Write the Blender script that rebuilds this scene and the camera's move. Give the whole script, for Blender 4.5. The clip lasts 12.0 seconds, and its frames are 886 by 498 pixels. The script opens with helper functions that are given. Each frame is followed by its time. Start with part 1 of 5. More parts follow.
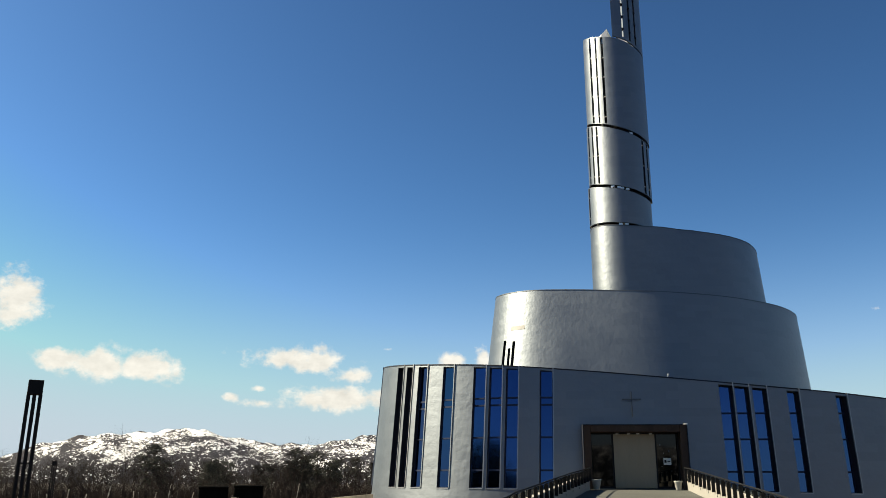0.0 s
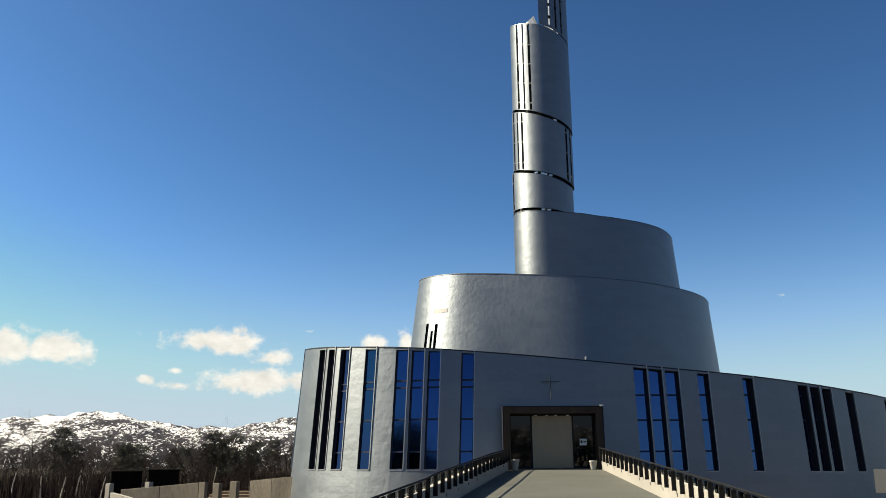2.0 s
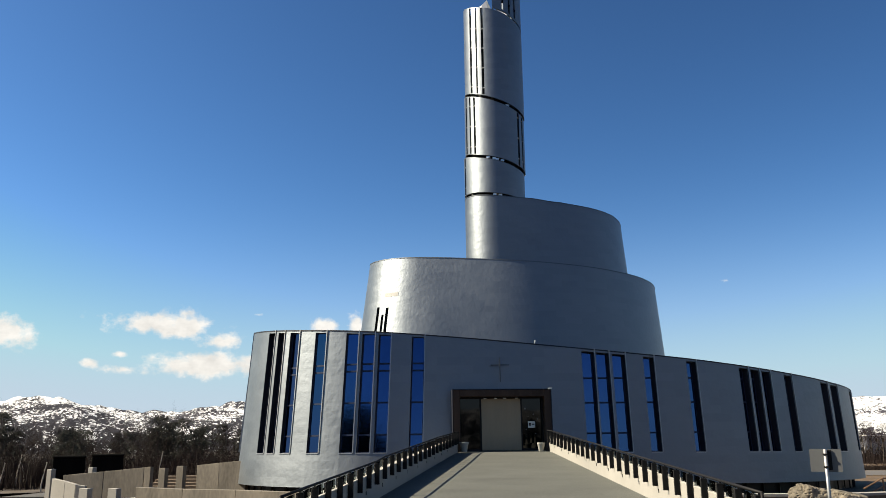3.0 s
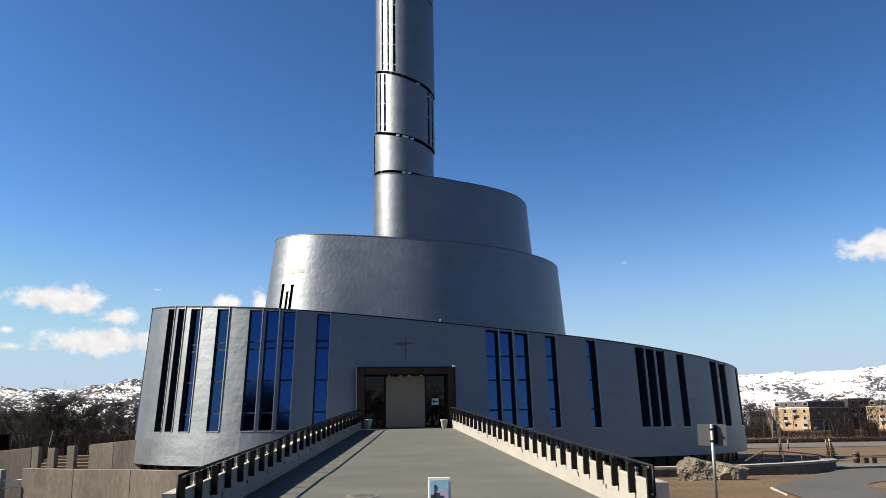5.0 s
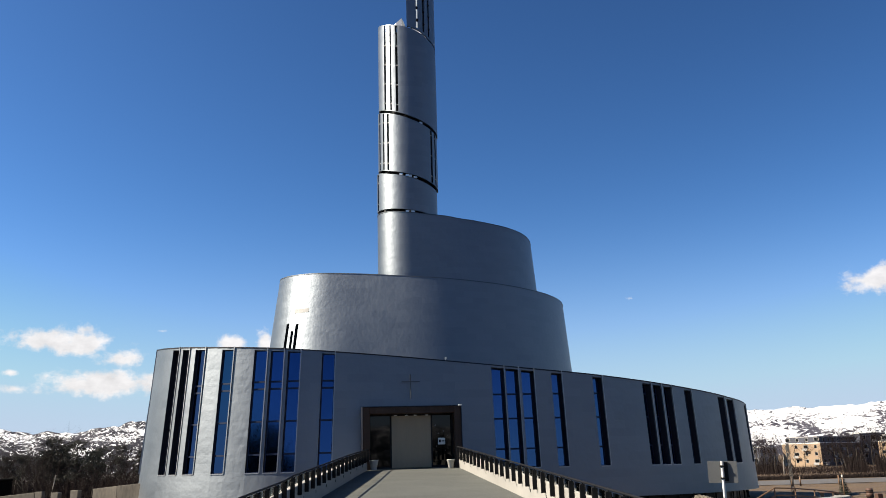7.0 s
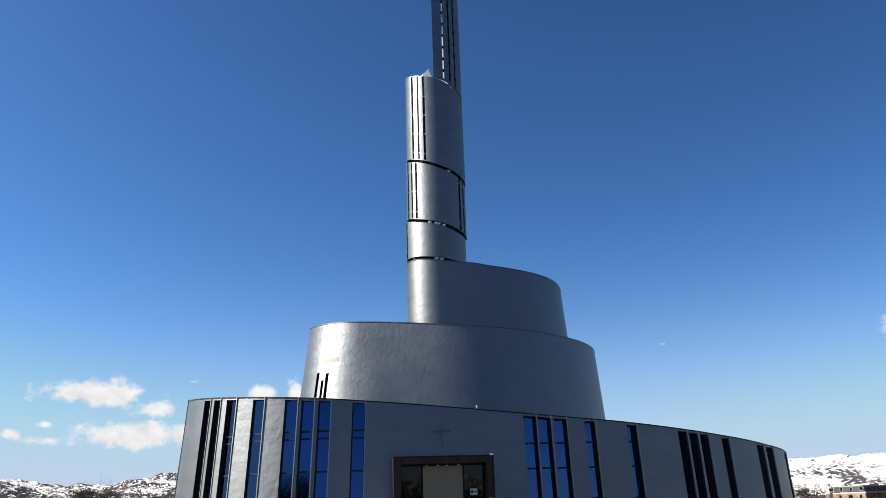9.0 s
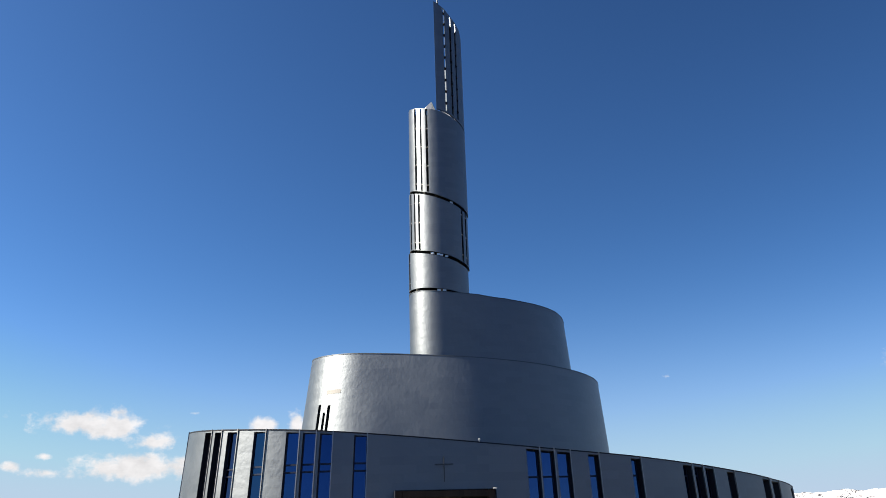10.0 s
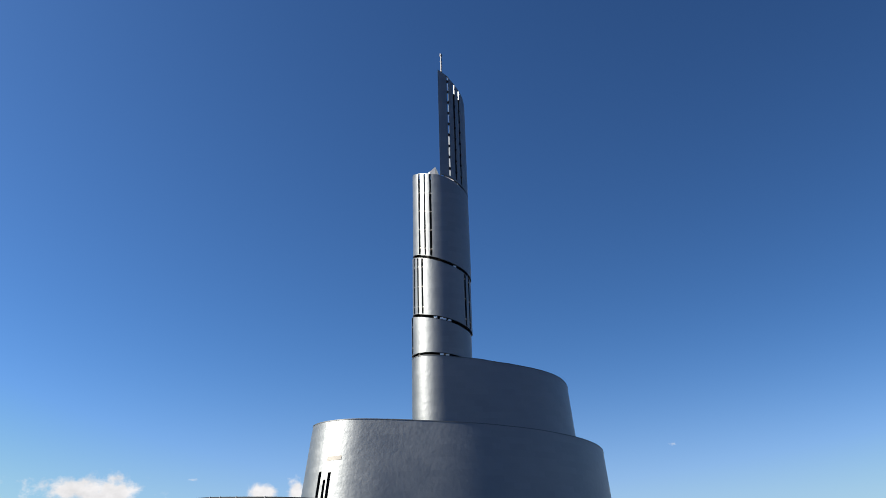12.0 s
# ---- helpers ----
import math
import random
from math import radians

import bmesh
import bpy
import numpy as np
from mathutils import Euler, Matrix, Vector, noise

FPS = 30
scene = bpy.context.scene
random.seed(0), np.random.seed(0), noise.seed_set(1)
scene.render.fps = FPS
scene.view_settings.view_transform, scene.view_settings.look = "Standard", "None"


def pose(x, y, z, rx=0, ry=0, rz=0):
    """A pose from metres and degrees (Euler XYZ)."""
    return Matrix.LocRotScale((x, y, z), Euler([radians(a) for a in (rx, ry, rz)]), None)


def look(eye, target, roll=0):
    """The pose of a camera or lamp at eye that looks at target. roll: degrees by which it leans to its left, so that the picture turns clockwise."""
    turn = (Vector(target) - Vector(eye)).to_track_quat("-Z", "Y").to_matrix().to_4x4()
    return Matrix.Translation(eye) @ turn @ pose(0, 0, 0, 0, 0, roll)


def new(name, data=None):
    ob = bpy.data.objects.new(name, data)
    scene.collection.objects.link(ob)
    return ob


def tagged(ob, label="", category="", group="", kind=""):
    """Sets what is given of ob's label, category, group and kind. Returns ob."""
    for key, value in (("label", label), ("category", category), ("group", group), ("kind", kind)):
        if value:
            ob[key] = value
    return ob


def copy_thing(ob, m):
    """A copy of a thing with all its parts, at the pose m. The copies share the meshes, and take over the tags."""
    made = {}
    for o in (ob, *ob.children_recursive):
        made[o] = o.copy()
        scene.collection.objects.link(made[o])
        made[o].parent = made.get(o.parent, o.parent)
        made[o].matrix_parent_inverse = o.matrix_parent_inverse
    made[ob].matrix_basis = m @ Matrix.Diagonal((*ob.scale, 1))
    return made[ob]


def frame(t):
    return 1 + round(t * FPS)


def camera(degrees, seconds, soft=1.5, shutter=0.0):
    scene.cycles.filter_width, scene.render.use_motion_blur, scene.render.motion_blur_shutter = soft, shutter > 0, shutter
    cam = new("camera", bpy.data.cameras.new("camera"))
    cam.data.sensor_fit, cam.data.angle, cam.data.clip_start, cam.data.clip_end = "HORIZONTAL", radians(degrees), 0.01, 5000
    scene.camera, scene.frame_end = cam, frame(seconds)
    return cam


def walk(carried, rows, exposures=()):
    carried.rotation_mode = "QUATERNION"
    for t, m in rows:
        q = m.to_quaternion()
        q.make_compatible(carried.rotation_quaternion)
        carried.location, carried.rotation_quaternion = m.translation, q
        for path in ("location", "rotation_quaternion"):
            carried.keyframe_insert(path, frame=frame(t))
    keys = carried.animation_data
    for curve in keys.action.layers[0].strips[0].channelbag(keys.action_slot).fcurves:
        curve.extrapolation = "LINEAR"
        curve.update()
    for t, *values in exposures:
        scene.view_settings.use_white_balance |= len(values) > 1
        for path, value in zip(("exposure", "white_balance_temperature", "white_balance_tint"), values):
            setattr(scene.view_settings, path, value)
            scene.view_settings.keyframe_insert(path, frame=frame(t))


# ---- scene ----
# the camera stands on the forecourt and turns
EYE = (0.0, 0.0, 1.9)
cam = camera(57.7, 12.0, 0.6)
PATH = [
    (0, pose(*EYE, 106.142, -0.224, 12.865)),
    (0.5, pose(*EYE, 106.046, -0.03, 11.847)),
    (1, pose(*EYE, 105.79, 0.182, 10.62)),
    (1.5, pose(*EYE, 105.417, 0.246, 9.129)),
    (2, pose(*EYE, 104.915, 0.302, 7.409)),
    (2.5, pose(*EYE, 104.388, 0.578, 5.705)),
    (3, pose(*EYE, 103.736, 0.696, 3.932)),
    (5, pose(*EYE, 102.087, 1.02, -2.744)),
    (5.5, pose(*EYE, 102.522, 1.286, -3.61)),
    (6, pose(*EYE, 103.251, 1.462, -3.762)),
    (6.5, pose(*EYE, 104.025, 1.575, -3.218)),
    (7, pose(*EYE, 104.781, 1.624, -2.287)),
    (9, pose(*EYE, 108.216, 1.774, -0.08)),
    (9.5, pose(*EYE, 109.276, 1.84, 0.013)),
    (10, pose(*EYE, 110.452, 1.626, 0.07)),
    (10.5, pose(*EYE, 111.701, 1.577, 0.112)),
    (11, pose(*EYE, 112.947, 1.505, 0.176)),
    (11.5, pose(*EYE, 114.061, 1.465, 0.234)),
    (12, pose(*EYE, 115.008, 1.318, 0.19)),
]
walk(cam, PATH, [(0.0, 1.48, 7350, 4), (1.0, 1.48, 7350, 4), (3.0, 1.5, 7050, 7), (5.0, 1.5, 6680, 10), (7.0, 1.48, 6600, 10), (9.0, 1.46, 6600, 10), (12.0, 1.42, 6620, 10)])

# ---- world, sun ----
SUN_EL, SUN_AZ = 40.0, -93.0  # azimuth from +y, clockwise; negative is towards -x
world = bpy.data.worlds.new("sky")
scene.world = world
world.use_nodes = True
wn, wl = world.node_tree.nodes, world.node_tree.links
wn.clear()
w_out = wn.new("ShaderNodeOutputWorld")
w_bg = wn.new("ShaderNodeBackground")
w_sky = wn.new("ShaderNodeTexSky")
w_sky.sky_type, w_sky.sun_disc = "NISHITA", False
w_sky.sun_elevation, w_sky.sun_rotation = radians(SUN_EL), radians(SUN_AZ)
w_sky.altitude, w_sky.air_density, w_sky.dust_density, w_sky.ozone_density = 400, 0.85, 0.8, 2.5
w_bg.inputs["Strength"].default_value = 0.05


def wmath(op, a, b=None, clamp=False):
    n = wn.new("ShaderNodeMath")
    n.operation, n.use_clamp = op, clamp
    for i, v in enumerate((a, b)):
        if v is None:
            continue
        if isinstance(v, (int, float)):
            n.inputs[i].default_value = v
        else:
            wl.new(v, n.inputs[i])
    return n.outputs[0]


# cumulus low over the hills: azimuth, elevation, width and height in degrees, density
CLOUDS = [
    (-41.6, 11.1, 3.4, 3.2, 1.0), (-38.9, 7.5, 2.0, 1.4, 0.95), (-36.2, 7.3, 3.8, 2.0, 1.0), (-33.0, 7.2, 4.0, 1.8, 1.0),
    (-23.2, 8.2, 6.8, 1.7, 0.95), (-19.2, 7.1, 4.0, 1.3, 0.85), (-20.2, 5.5, 6.2, 1.7, 1.0), (-25.2, 5.1, 3.2, 1.0, 0.75),
    (-27.6, 5.4, 1.8, 0.9, 0.6), (-25.7, 6.1, 1.3, 0.7, 0.75), (-12.4, 8.2, 2.0, 1.1, 0.9), (-10.0, 8.4, 1.3, 1.6, 0.95),
    (-16.8, 9.0, 1.6, 0.6, 0.5), (31.9, 10.4, 5.6, 1.8, 0.9), (15.9, 10.6, 1.8, 0.6, 0.42),
]
w_co = wn.new("ShaderNodeTexCoord")
w_sep = wn.new("ShaderNodeSeparateXYZ")
wl.new(w_co.outputs["Generated"], w_sep.inputs[0])
az = wmath("MULTIPLY", wmath("ARCTAN2", w_sep.outputs[0], w_sep.outputs[1]), 57.2958)
el = wmath("MULTIPLY", wmath("ARCSINE", w_sep.outputs[2]), 57.2958)
field = None
for ca, ce, cw, ch, dens in CLOUDS:
    du = wmath("DIVIDE", wmath("SUBTRACT", az, ca), cw * 0.5)
    dv = wmath("DIVIDE", wmath("SUBTRACT", el, ce), ch * 0.5)
    r2 = wmath("ADD", wmath("MULTIPLY", du, du), wmath("MULTIPLY", dv, dv))
    m = wmath("SUBTRACT", dens, wmath("MULTIPLY", wmath("POWER", r2, 0.5), 0.72))
    field = m if field is None else wmath("MAXIMUM", field, m)


def wnoise(scale, detail, rough, stretch):
    mp = wn.new("ShaderNodeMapping")
    mp.inputs["Scale"].default_value = (scale, scale, scale * stretch)
    wl.new(w_co.outputs["Generated"], mp.inputs[0])
    n = wn.new("ShaderNodeTexNoise")
    n.inputs["Scale"].default_value, n.inputs["Detail"].default_value, n.inputs["Roughness"].default_value = 1.0, detail, rough
    wl.new(mp.outputs[0], n.inputs["Vector"])
    return n.outputs["Fac"]


puff = wmath("ADD", field, wmath("MULTIPLY", wmath("SUBTRACT", wnoise(34, 9, 0.62, 1.3), 0.5), 2.0))
w_cov = wn.new("ShaderNodeMapRange")
w_cov.interpolation_type = "SMOOTHSTEP"
wl.new(puff, w_cov.inputs[0])
w_cov.inputs[1].default_value, w_cov.inputs[2].default_value = 0.06, 0.62
# cloud tops are brighter than their bases
tone = wmath("ADD", wmath("MULTIPLY", wnoise(38, 6, 0.6, 1.6), 4.5), 4.3)
w_tone = wn.new("ShaderNodeCombineColor")
for i, k in enumerate((1.0, 0.98, 0.99)):
    wl.new(wmath("MULTIPLY", tone, k), w_tone.inputs[i])
w_mix = wn.new("ShaderNodeMix")
w_mix.data_type = "RGBA"
wl.new(wmath("MULTIPLY", w_cov.outputs[0], 0.95), w_mix.inputs["Factor"])
w_gam = wn.new("ShaderNodeGamma")  # clear northern air: deep zenith, pale horizon
w_gam.inputs["Gamma"].default_value = 1.5
wl.new(w_sky.outputs[0], w_gam.inputs["Color"])
w_deep = wn.new("ShaderNodeMix")
w_deep.data_type, w_deep.blend_type = "RGBA", "MULTIPLY"
w_deep.inputs["Factor"].default_value, w_deep.inputs["B"].default_value = 1.0, (0.348, 0.484, 0.522, 1)
wl.new(w_gam.outputs[0], w_deep.inputs["A"])
w_haze = wn.new("ShaderNodeMix")  # pale haze towards the horizon
w_haze.data_type = "RGBA"
low = wmath("DIVIDE", wmath("MAXIMUM", el, 0.0), 8.6)
wl.new(wmath("MULTIPLY", wmath("EXPONENT", wmath("MULTIPLY", wmath("MULTIPLY", low, low), -1.0)), 0.95), w_haze.inputs["Factor"])
w_haze.inputs["B"].default_value = (3.72, 4.62, 5.9, 1)
w_cap = wn.new("ShaderNodeMix")  # clean air: no wide glare round the sun
w_cap.data_type, w_cap.blend_type = "RGBA", "DARKEN"
w_cap.inputs["Factor"].default_value, w_cap.inputs["B"].default_value = 1.0, (4.4, 5.1, 6.2, 1)
wl.new(w_deep.outputs["Result"], w_cap.inputs["A"])
wl.new(w_cap.outputs["Result"], w_haze.inputs["A"])
wl.new(w_haze.outputs["Result"], w_mix.inputs["A"])
wl.new(w_tone.outputs[0], w_mix.inputs["B"])
wl.new(w_mix.outputs["Result"], w_bg.inputs["Color"])
wl.new(w_bg.outputs[0], w_out.inputs[0])

sun_data = bpy.data.lights.new("sun", "SUN")
sun_data.energy, sun_data.angle, sun_data.color = 5.0, radians(0.53), (1.0, 0.895, 0.735)
sun = new("sun", sun_data)
sa, se = radians(SUN_AZ), radians(SUN_EL)
SUN_DIR = Vector((math.sin(sa) * math.cos(se), math.cos(sa) * math.cos(se), math.sin(se)))
sun.matrix_world = look(SUN_DIR * 100, (0, 0, 0))


# ---- materials ----
def material(name, color, rough=0.6, metal=0.0, vary=0.15, scale=3.0, bump=0.0, bump_scale=30.0, spec=0.5, color2=None, stretch=(1, 1, 1), per_object=0.0, bump_dist=0.02):
    """Principled surface with two scales of tone, gloss variation and fine relief."""
    m = bpy.data.materials.new(name)
    m.use_nodes = True
    nd, lk = m.node_tree.nodes, m.node_tree.links
    b = nd["Principled BSDF"]
    b.inputs["Metallic"].default_value, b.inputs["Specular IOR Level"].default_value = metal, spec
    co = nd.new("ShaderNodeTexCoord")
    mp = nd.new("ShaderNodeMapping")
    mp.inputs["Scale"].default_value = stretch
    lk.new(co.outputs["Object"], mp.inputs[0])
    big, fine = nd.new("ShaderNodeTexNoise"), nd.new("ShaderNodeTexNoise")
    big.inputs["Scale"].default_value, big.inputs["Detail"].default_value = scale * 0.25, 5
    fine.inputs["Scale"].default_value, fine.inputs["Detail"].default_value = scale * 4, 4
    lk.new(mp.outputs[0], big.inputs["Vector"])
    lk.new(mp.outputs[0], fine.inputs["Vector"])
    add = nd.new("ShaderNodeMath")
    add.operation = "MULTIPLY_ADD"
    lk.new(fine.outputs["Fac"], add.inputs[0])
    add.inputs[1].default_value = 0.45
    lk.new(big.outputs["Fac"], add.inputs[2])
    fac = nd.new("ShaderNodeMapRange")
    lk.new(add.outputs[0], fac.inputs[0])
    fac.inputs[1].default_value, fac.inputs[2].default_value = 0.42, 1.02
    mix = nd.new("ShaderNodeMix")
    mix.data_type = "RGBA"
    c2 = color2 or tuple(min(1, c * (1 + vary)) for c in color)
    c1 = color if color2 else tuple(c * (1 - vary) for c in color)
    mix.inputs["A"].default_value, mix.inputs["B"].default_value = (*c1, 1), (*c2, 1)
    lk.new(fac.outputs[0], mix.inputs["Factor"])
    out = mix.outputs["Result"]
    if per_object:
        oi = nd.new("ShaderNodeObjectInfo")
        hv = nd.new("ShaderNodeHueSaturation")
        mr = nd.new("ShaderNodeMapRange")
        lk.new(oi.outputs["Random"], mr.inputs[0])
        mr.inputs[3].default_value, mr.inputs[4].default_value = 1 - per_object, 1 + per_object
        lk.new(mr.outputs[0], hv.inputs["Value"])
        lk.new(out, hv.inputs["Color"])
        out = hv.outputs[0]
    lk.new(out, b.inputs["Base Color"])
    rr = nd.new("ShaderNodeMapRange")
    lk.new(fine.outputs["Fac"], rr.inputs[0])
    rr.inputs[3].default_value, rr.inputs[4].default_value = max(0.02, rough * 0.8), min(1, rough * 1.2)
    lk.new(rr.outputs[0], b.inputs["Roughness"])
    if bump:
        bn = nd.new("ShaderNodeTexNoise")
        bn.inputs["Scale"].default_value, bn.inputs["Detail"].default_value = bump_scale, 5
        lk.new(mp.outputs[0], bn.inputs["Vector"])
        bp = nd.new("ShaderNodeBump")
        bp.inputs["Strength"].default_value, bp.inputs["Distance"].default_value = bump, bump_dist
        lk.new(bn.outputs["Fac"], bp.inputs["Height"])
        lk.new(bp.outputs[0], b.inputs["Normal"])
    return m


def titanium():
    """Matt metal sheet in courses: panels differ slightly in gloss and tilt, edges are folded, sheets bulge a little."""
    m = bpy.data.materials.new("titanium_sheet")
    m.use_nodes = True
    nd, lk = m.node_tree.nodes, m.node_tree.links
    b = nd["Principled BSDF"]
    b.inputs["Metallic"].default_value = 1.0
    uv = nd.new("ShaderNodeUVMap")
    uv.uv_map = "sheet"
    br = nd.new("ShaderNodeTexBrick")
    br.offset, br.squash = 0.5, 1.0
    for key, v in (("Scale", 1.0), ("Mortar Size", 0.012), ("Mortar Smooth", 0.4), ("Bias", 0.0), ("Brick Width", 1.25), ("Row Height", 0.42)):
        br.inputs[key].default_value = v
    br.inputs["Color1"].default_value, br.inputs["Color2"].default_value, br.inputs["Mortar"].default_value = (0, 0, 0, 1), (1, 1, 1, 1), (0.5, 0.5, 0.5, 1)
    lk.new(uv.outputs[0], br.inputs["Vector"])
    big, dent = nd.new("ShaderNodeTexNoise"), nd.new("ShaderNodeTexNoise")
    big.inputs["Scale"].default_value, big.inputs["Detail"].default_value = 0.35, 4
    dent.inputs["Scale"].default_value, dent.inputs["Detail"].default_value = 2.9, 2.5
    lk.new(uv.outputs[0], big.inputs["Vector"])
    lk.new(uv.outputs[0], dent.inputs["Vector"])
    tone = nd.new("ShaderNodeMath")
    tone.operation = "MULTIPLY_ADD"
    lk.new(br.outputs["Color"], tone.inputs[0])
    tone.inputs[1].default_value = 0.42
    lk.new(big.outputs["Fac"], tone.inputs[2])
    ramp = nd.new("ShaderNodeMapRange")
    lk.new(tone.outputs[0], ramp.inputs[0])
    ramp.inputs[1].default_value, ramp.inputs[2].default_value = 0.2, 1.1
    mix = nd.new("ShaderNodeMix")
    mix.data_type = "RGBA"
    mix.inputs["A"].default_value, mix.inputs["B"].default_value = (0.144, 0.163, 0.188, 1), (0.181, 0.204, 0.233, 1)
    lk.new(ramp.outputs[0], mix.inputs["Factor"])
    lk.new(mix.outputs["Result"], b.inputs["Base Color"])
    rr = nd.new("ShaderNodeMapRange")
    lk.new(tone.outputs[0], rr.inputs[0])
    rr.inputs[1].default_value, rr.inputs[2].default_value, rr.inputs[3].default_value, rr.inputs[4].default_value = 0.2, 1.1, 0.475, 0.535
    lk.new(rr.outputs[0], b.inputs["Roughness"])
    h = nd.new("ShaderNodeMath")
    h.operation = "MULTIPLY_ADD"
    lk.new(br.outputs["Fac"], h.inputs[0])
    h.inputs[1].default_value = -0.035
    lk.new(dent.outputs["Fac"], h.inputs[2])
    bp = nd.new("ShaderNodeBump")
    bp.inputs["Strength"].default_value, bp.inputs["Distance"].default_value = 0.30, 0.05
    lk.new(h.outputs[0], bp.inputs["Height"])
    lk.new(bp.outputs[0], b.inputs["Normal"])
    tg = nd.new("ShaderNodeTangent")
    tg.direction_type, tg.axis = "RADIAL", "Z"
    lk.new(tg.outputs[0], b.inputs["Tangent"])
    b.inputs["Anisotropic"].default_value, b.inputs["Anisotropic Rotation"].default_value = 0.3, 0.25
    return m


TITAN = titanium()
DARK_METAL = material("dark_metal", (0.006, 0.006, 0.007), 0.6, 0.0, 0.25, 4, spec=0.15)
# near-black coping and profile metal, also the shade put into the window jambs
JAMB_SHADE_TRIM = material("dark_trim_jamb_shade", (0.012, 0.014, 0.022), 0.55, 0.0, 0.15, 4, spec=0.2)
PALE_METAL = material("pale_metal", (0.6, 0.61, 0.62), 0.4, 0.9, 0.1, 6)
# near-black that carries the shade of interiors and deep slots
SHADE_BLACK = material("interior_shade_black", (0.0036, 0.0036, 0.0043), 0.8, 0.0, 0.2, 2)
GLASS_BLUE = material("blue_coated_glass", (0.030, 0.068, 0.165), 0.07, 1.0, 0.1, 0.8, 0.05, 1.2)
FRAME_BLUE = material("navy_frame", (0.010, 0.017, 0.045), 0.5, 0.0, 0.2, 5, spec=0.2)
GLASS_DARK = material("dark_glass", (0.006, 0.008, 0.010), 0.05, 0.0, 0.2, 1, spec=0.12)
GLASS_DOOR = material("door_glass", (0.002, 0.003, 0.003), 0.03, 0.0, 0.2, 1, spec=0.22)
CONCRETE = material("concrete", (0.222, 0.216, 0.203), 0.85, 0, 0.16, 2.2, 0.25, 25)
CONCRETE_DARK = material("weathered_shaded_concrete", (0.104, 0.092, 0.077), 0.88, 0, 0.7, 2.2, 0.12, 18, stretch=(0.9, 0.9, 0.35))
DECK = material("deck_concrete", (0.058, 0.062, 0.057), 0.8, 0, 0.30, 2.2, 0.5, 30, stretch=(0.7, 1.5, 1), per_object=0.05)
ASPHALT = material("asphalt", (0.041, 0.040, 0.040), 0.9, 0, 0.25, 1.5, 0.4, 90)
GRASS = material("withered_grass", (0.036, 0.021, 0.009), 0.95, 0, 0.3, 1.6, 0.45, 45, color2=(0.104, 0.066, 0.032), bump_dist=0.04)
ROADM = material("grey_road", (0.066, 0.061, 0.058), 0.9, 0, 0.15, 0.8)
DOORM = material("oiled_wood_panel", (0.205, 0.165, 0.112), 0.6, 0, 0.12, 2.5, stretch=(4, 4, 0.5))
PORTALM = material("bronze_cladding", (0.036, 0.022, 0.016), 0.6, 0.0, 0.3, 3, stretch=(3, 3, 0.6), spec=0.2, per_object=0.2)
BARK = material("bark", (0.035, 0.027, 0.021), 0.95, 0, 0.35, 3, per_object=0.25)
BIRCH = material("birch_bark", (0.396, 0.3744, 0.3384), 0.9, 0, 0.3, 6, color2=(0.144, 0.1224, 0.108), per_object=0.2)
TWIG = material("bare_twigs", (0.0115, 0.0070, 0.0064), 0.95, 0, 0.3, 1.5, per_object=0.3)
NEEDLE = material("pine_needles", (0.0115, 0.0144, 0.0086), 0.9, 0, 0.4, 0.9, per_object=0.3)
STONE = material("boulder_stone", (0.03, 0.025, 0.02), 0.9, 0, 0.4, 3, 0.5, 9, color2=(0.225, 0.195, 0.148), bump_dist=0.04)
WHITE = material("white_paint", (0.54, 0.54, 0.5256), 0.5, 0, 0.06, 4)
BRICK_TAN = material("tan_render", (0.255, 0.182, 0.122), 0.9, 0, 0.12, 0.6)
FACADE_DARK = material("dark_facade", (0.042, 0.046, 0.064), 0.8, 0, 0.2, 0.5)
FACADE_GREY = material("grey_facade", (0.252, 0.2448, 0.2376), 0.8, 0, 0.15, 0.5)
GALV = material("galvanised_steel", (0.3024, 0.3096, 0.3168), 0.5, 0.8, 0.15, 8)
SIGN_BACK = material("sign_back", (0.095, 0.10, 0.105), 0.5, 0.2, 0.12, 4)
TERRACOTTA = material("rust_brown", (0.055, 0.024, 0.015), 0.7, 0, 0.25, 4)
BLACK_SHED = material("black_cladding", (0.003, 0.003, 0.003), 0.9, 0, 0.3, 3, spec=0.05, stretch=(6, 6, 0.6))


# ---- mesh helpers ----
def part(name, bm, mat, parent=None, label="", smooth=False):
    me = bpy.data.meshes.new(name)
    bm.to_mesh(me)
    bm.free()
    for mt in (mat if isinstance(mat, (list, tuple)) else [mat]):
        me.materials.append(mt)
    if smooth:
        me.polygons.foreach_set("use_smooth", [True] * len(me.polygons))
    ob = new(name, me)
    if parent:
        ob.parent = parent
    return tagged(ob, label)


def thing(name, label, category, group="", kind="", m=None):
    ob = new(name)
    if m is not None:
        ob.matrix_world = m
    return tagged(ob, label, category, group, kind)


def box(bm, x0, x1, y0, y1, z0, z1, m=None, bevel=0.0, mi=0):
    r = bmesh.ops.create_cube(bm, size=1.0)
    vs = r["verts"]
    mat = Matrix.Translation(((x0 + x1) / 2, (y0 + y1) / 2, (z0 + z1) / 2)) @ Matrix.Diagonal((x1 - x0, y1 - y0, z1 - z0, 1))
    bmesh.ops.transform(bm, matrix=(m @ mat) if m is not None else mat, verts=vs)
    fs = {f for v in vs for f in v.link_faces}
    for f in fs:
        f.material_index = mi
    if bevel:
        bmesh.ops.bevel(bm, geom=list({e for f in fs for e in f.edges}), offset=bevel, segments=1, affect="EDGES")


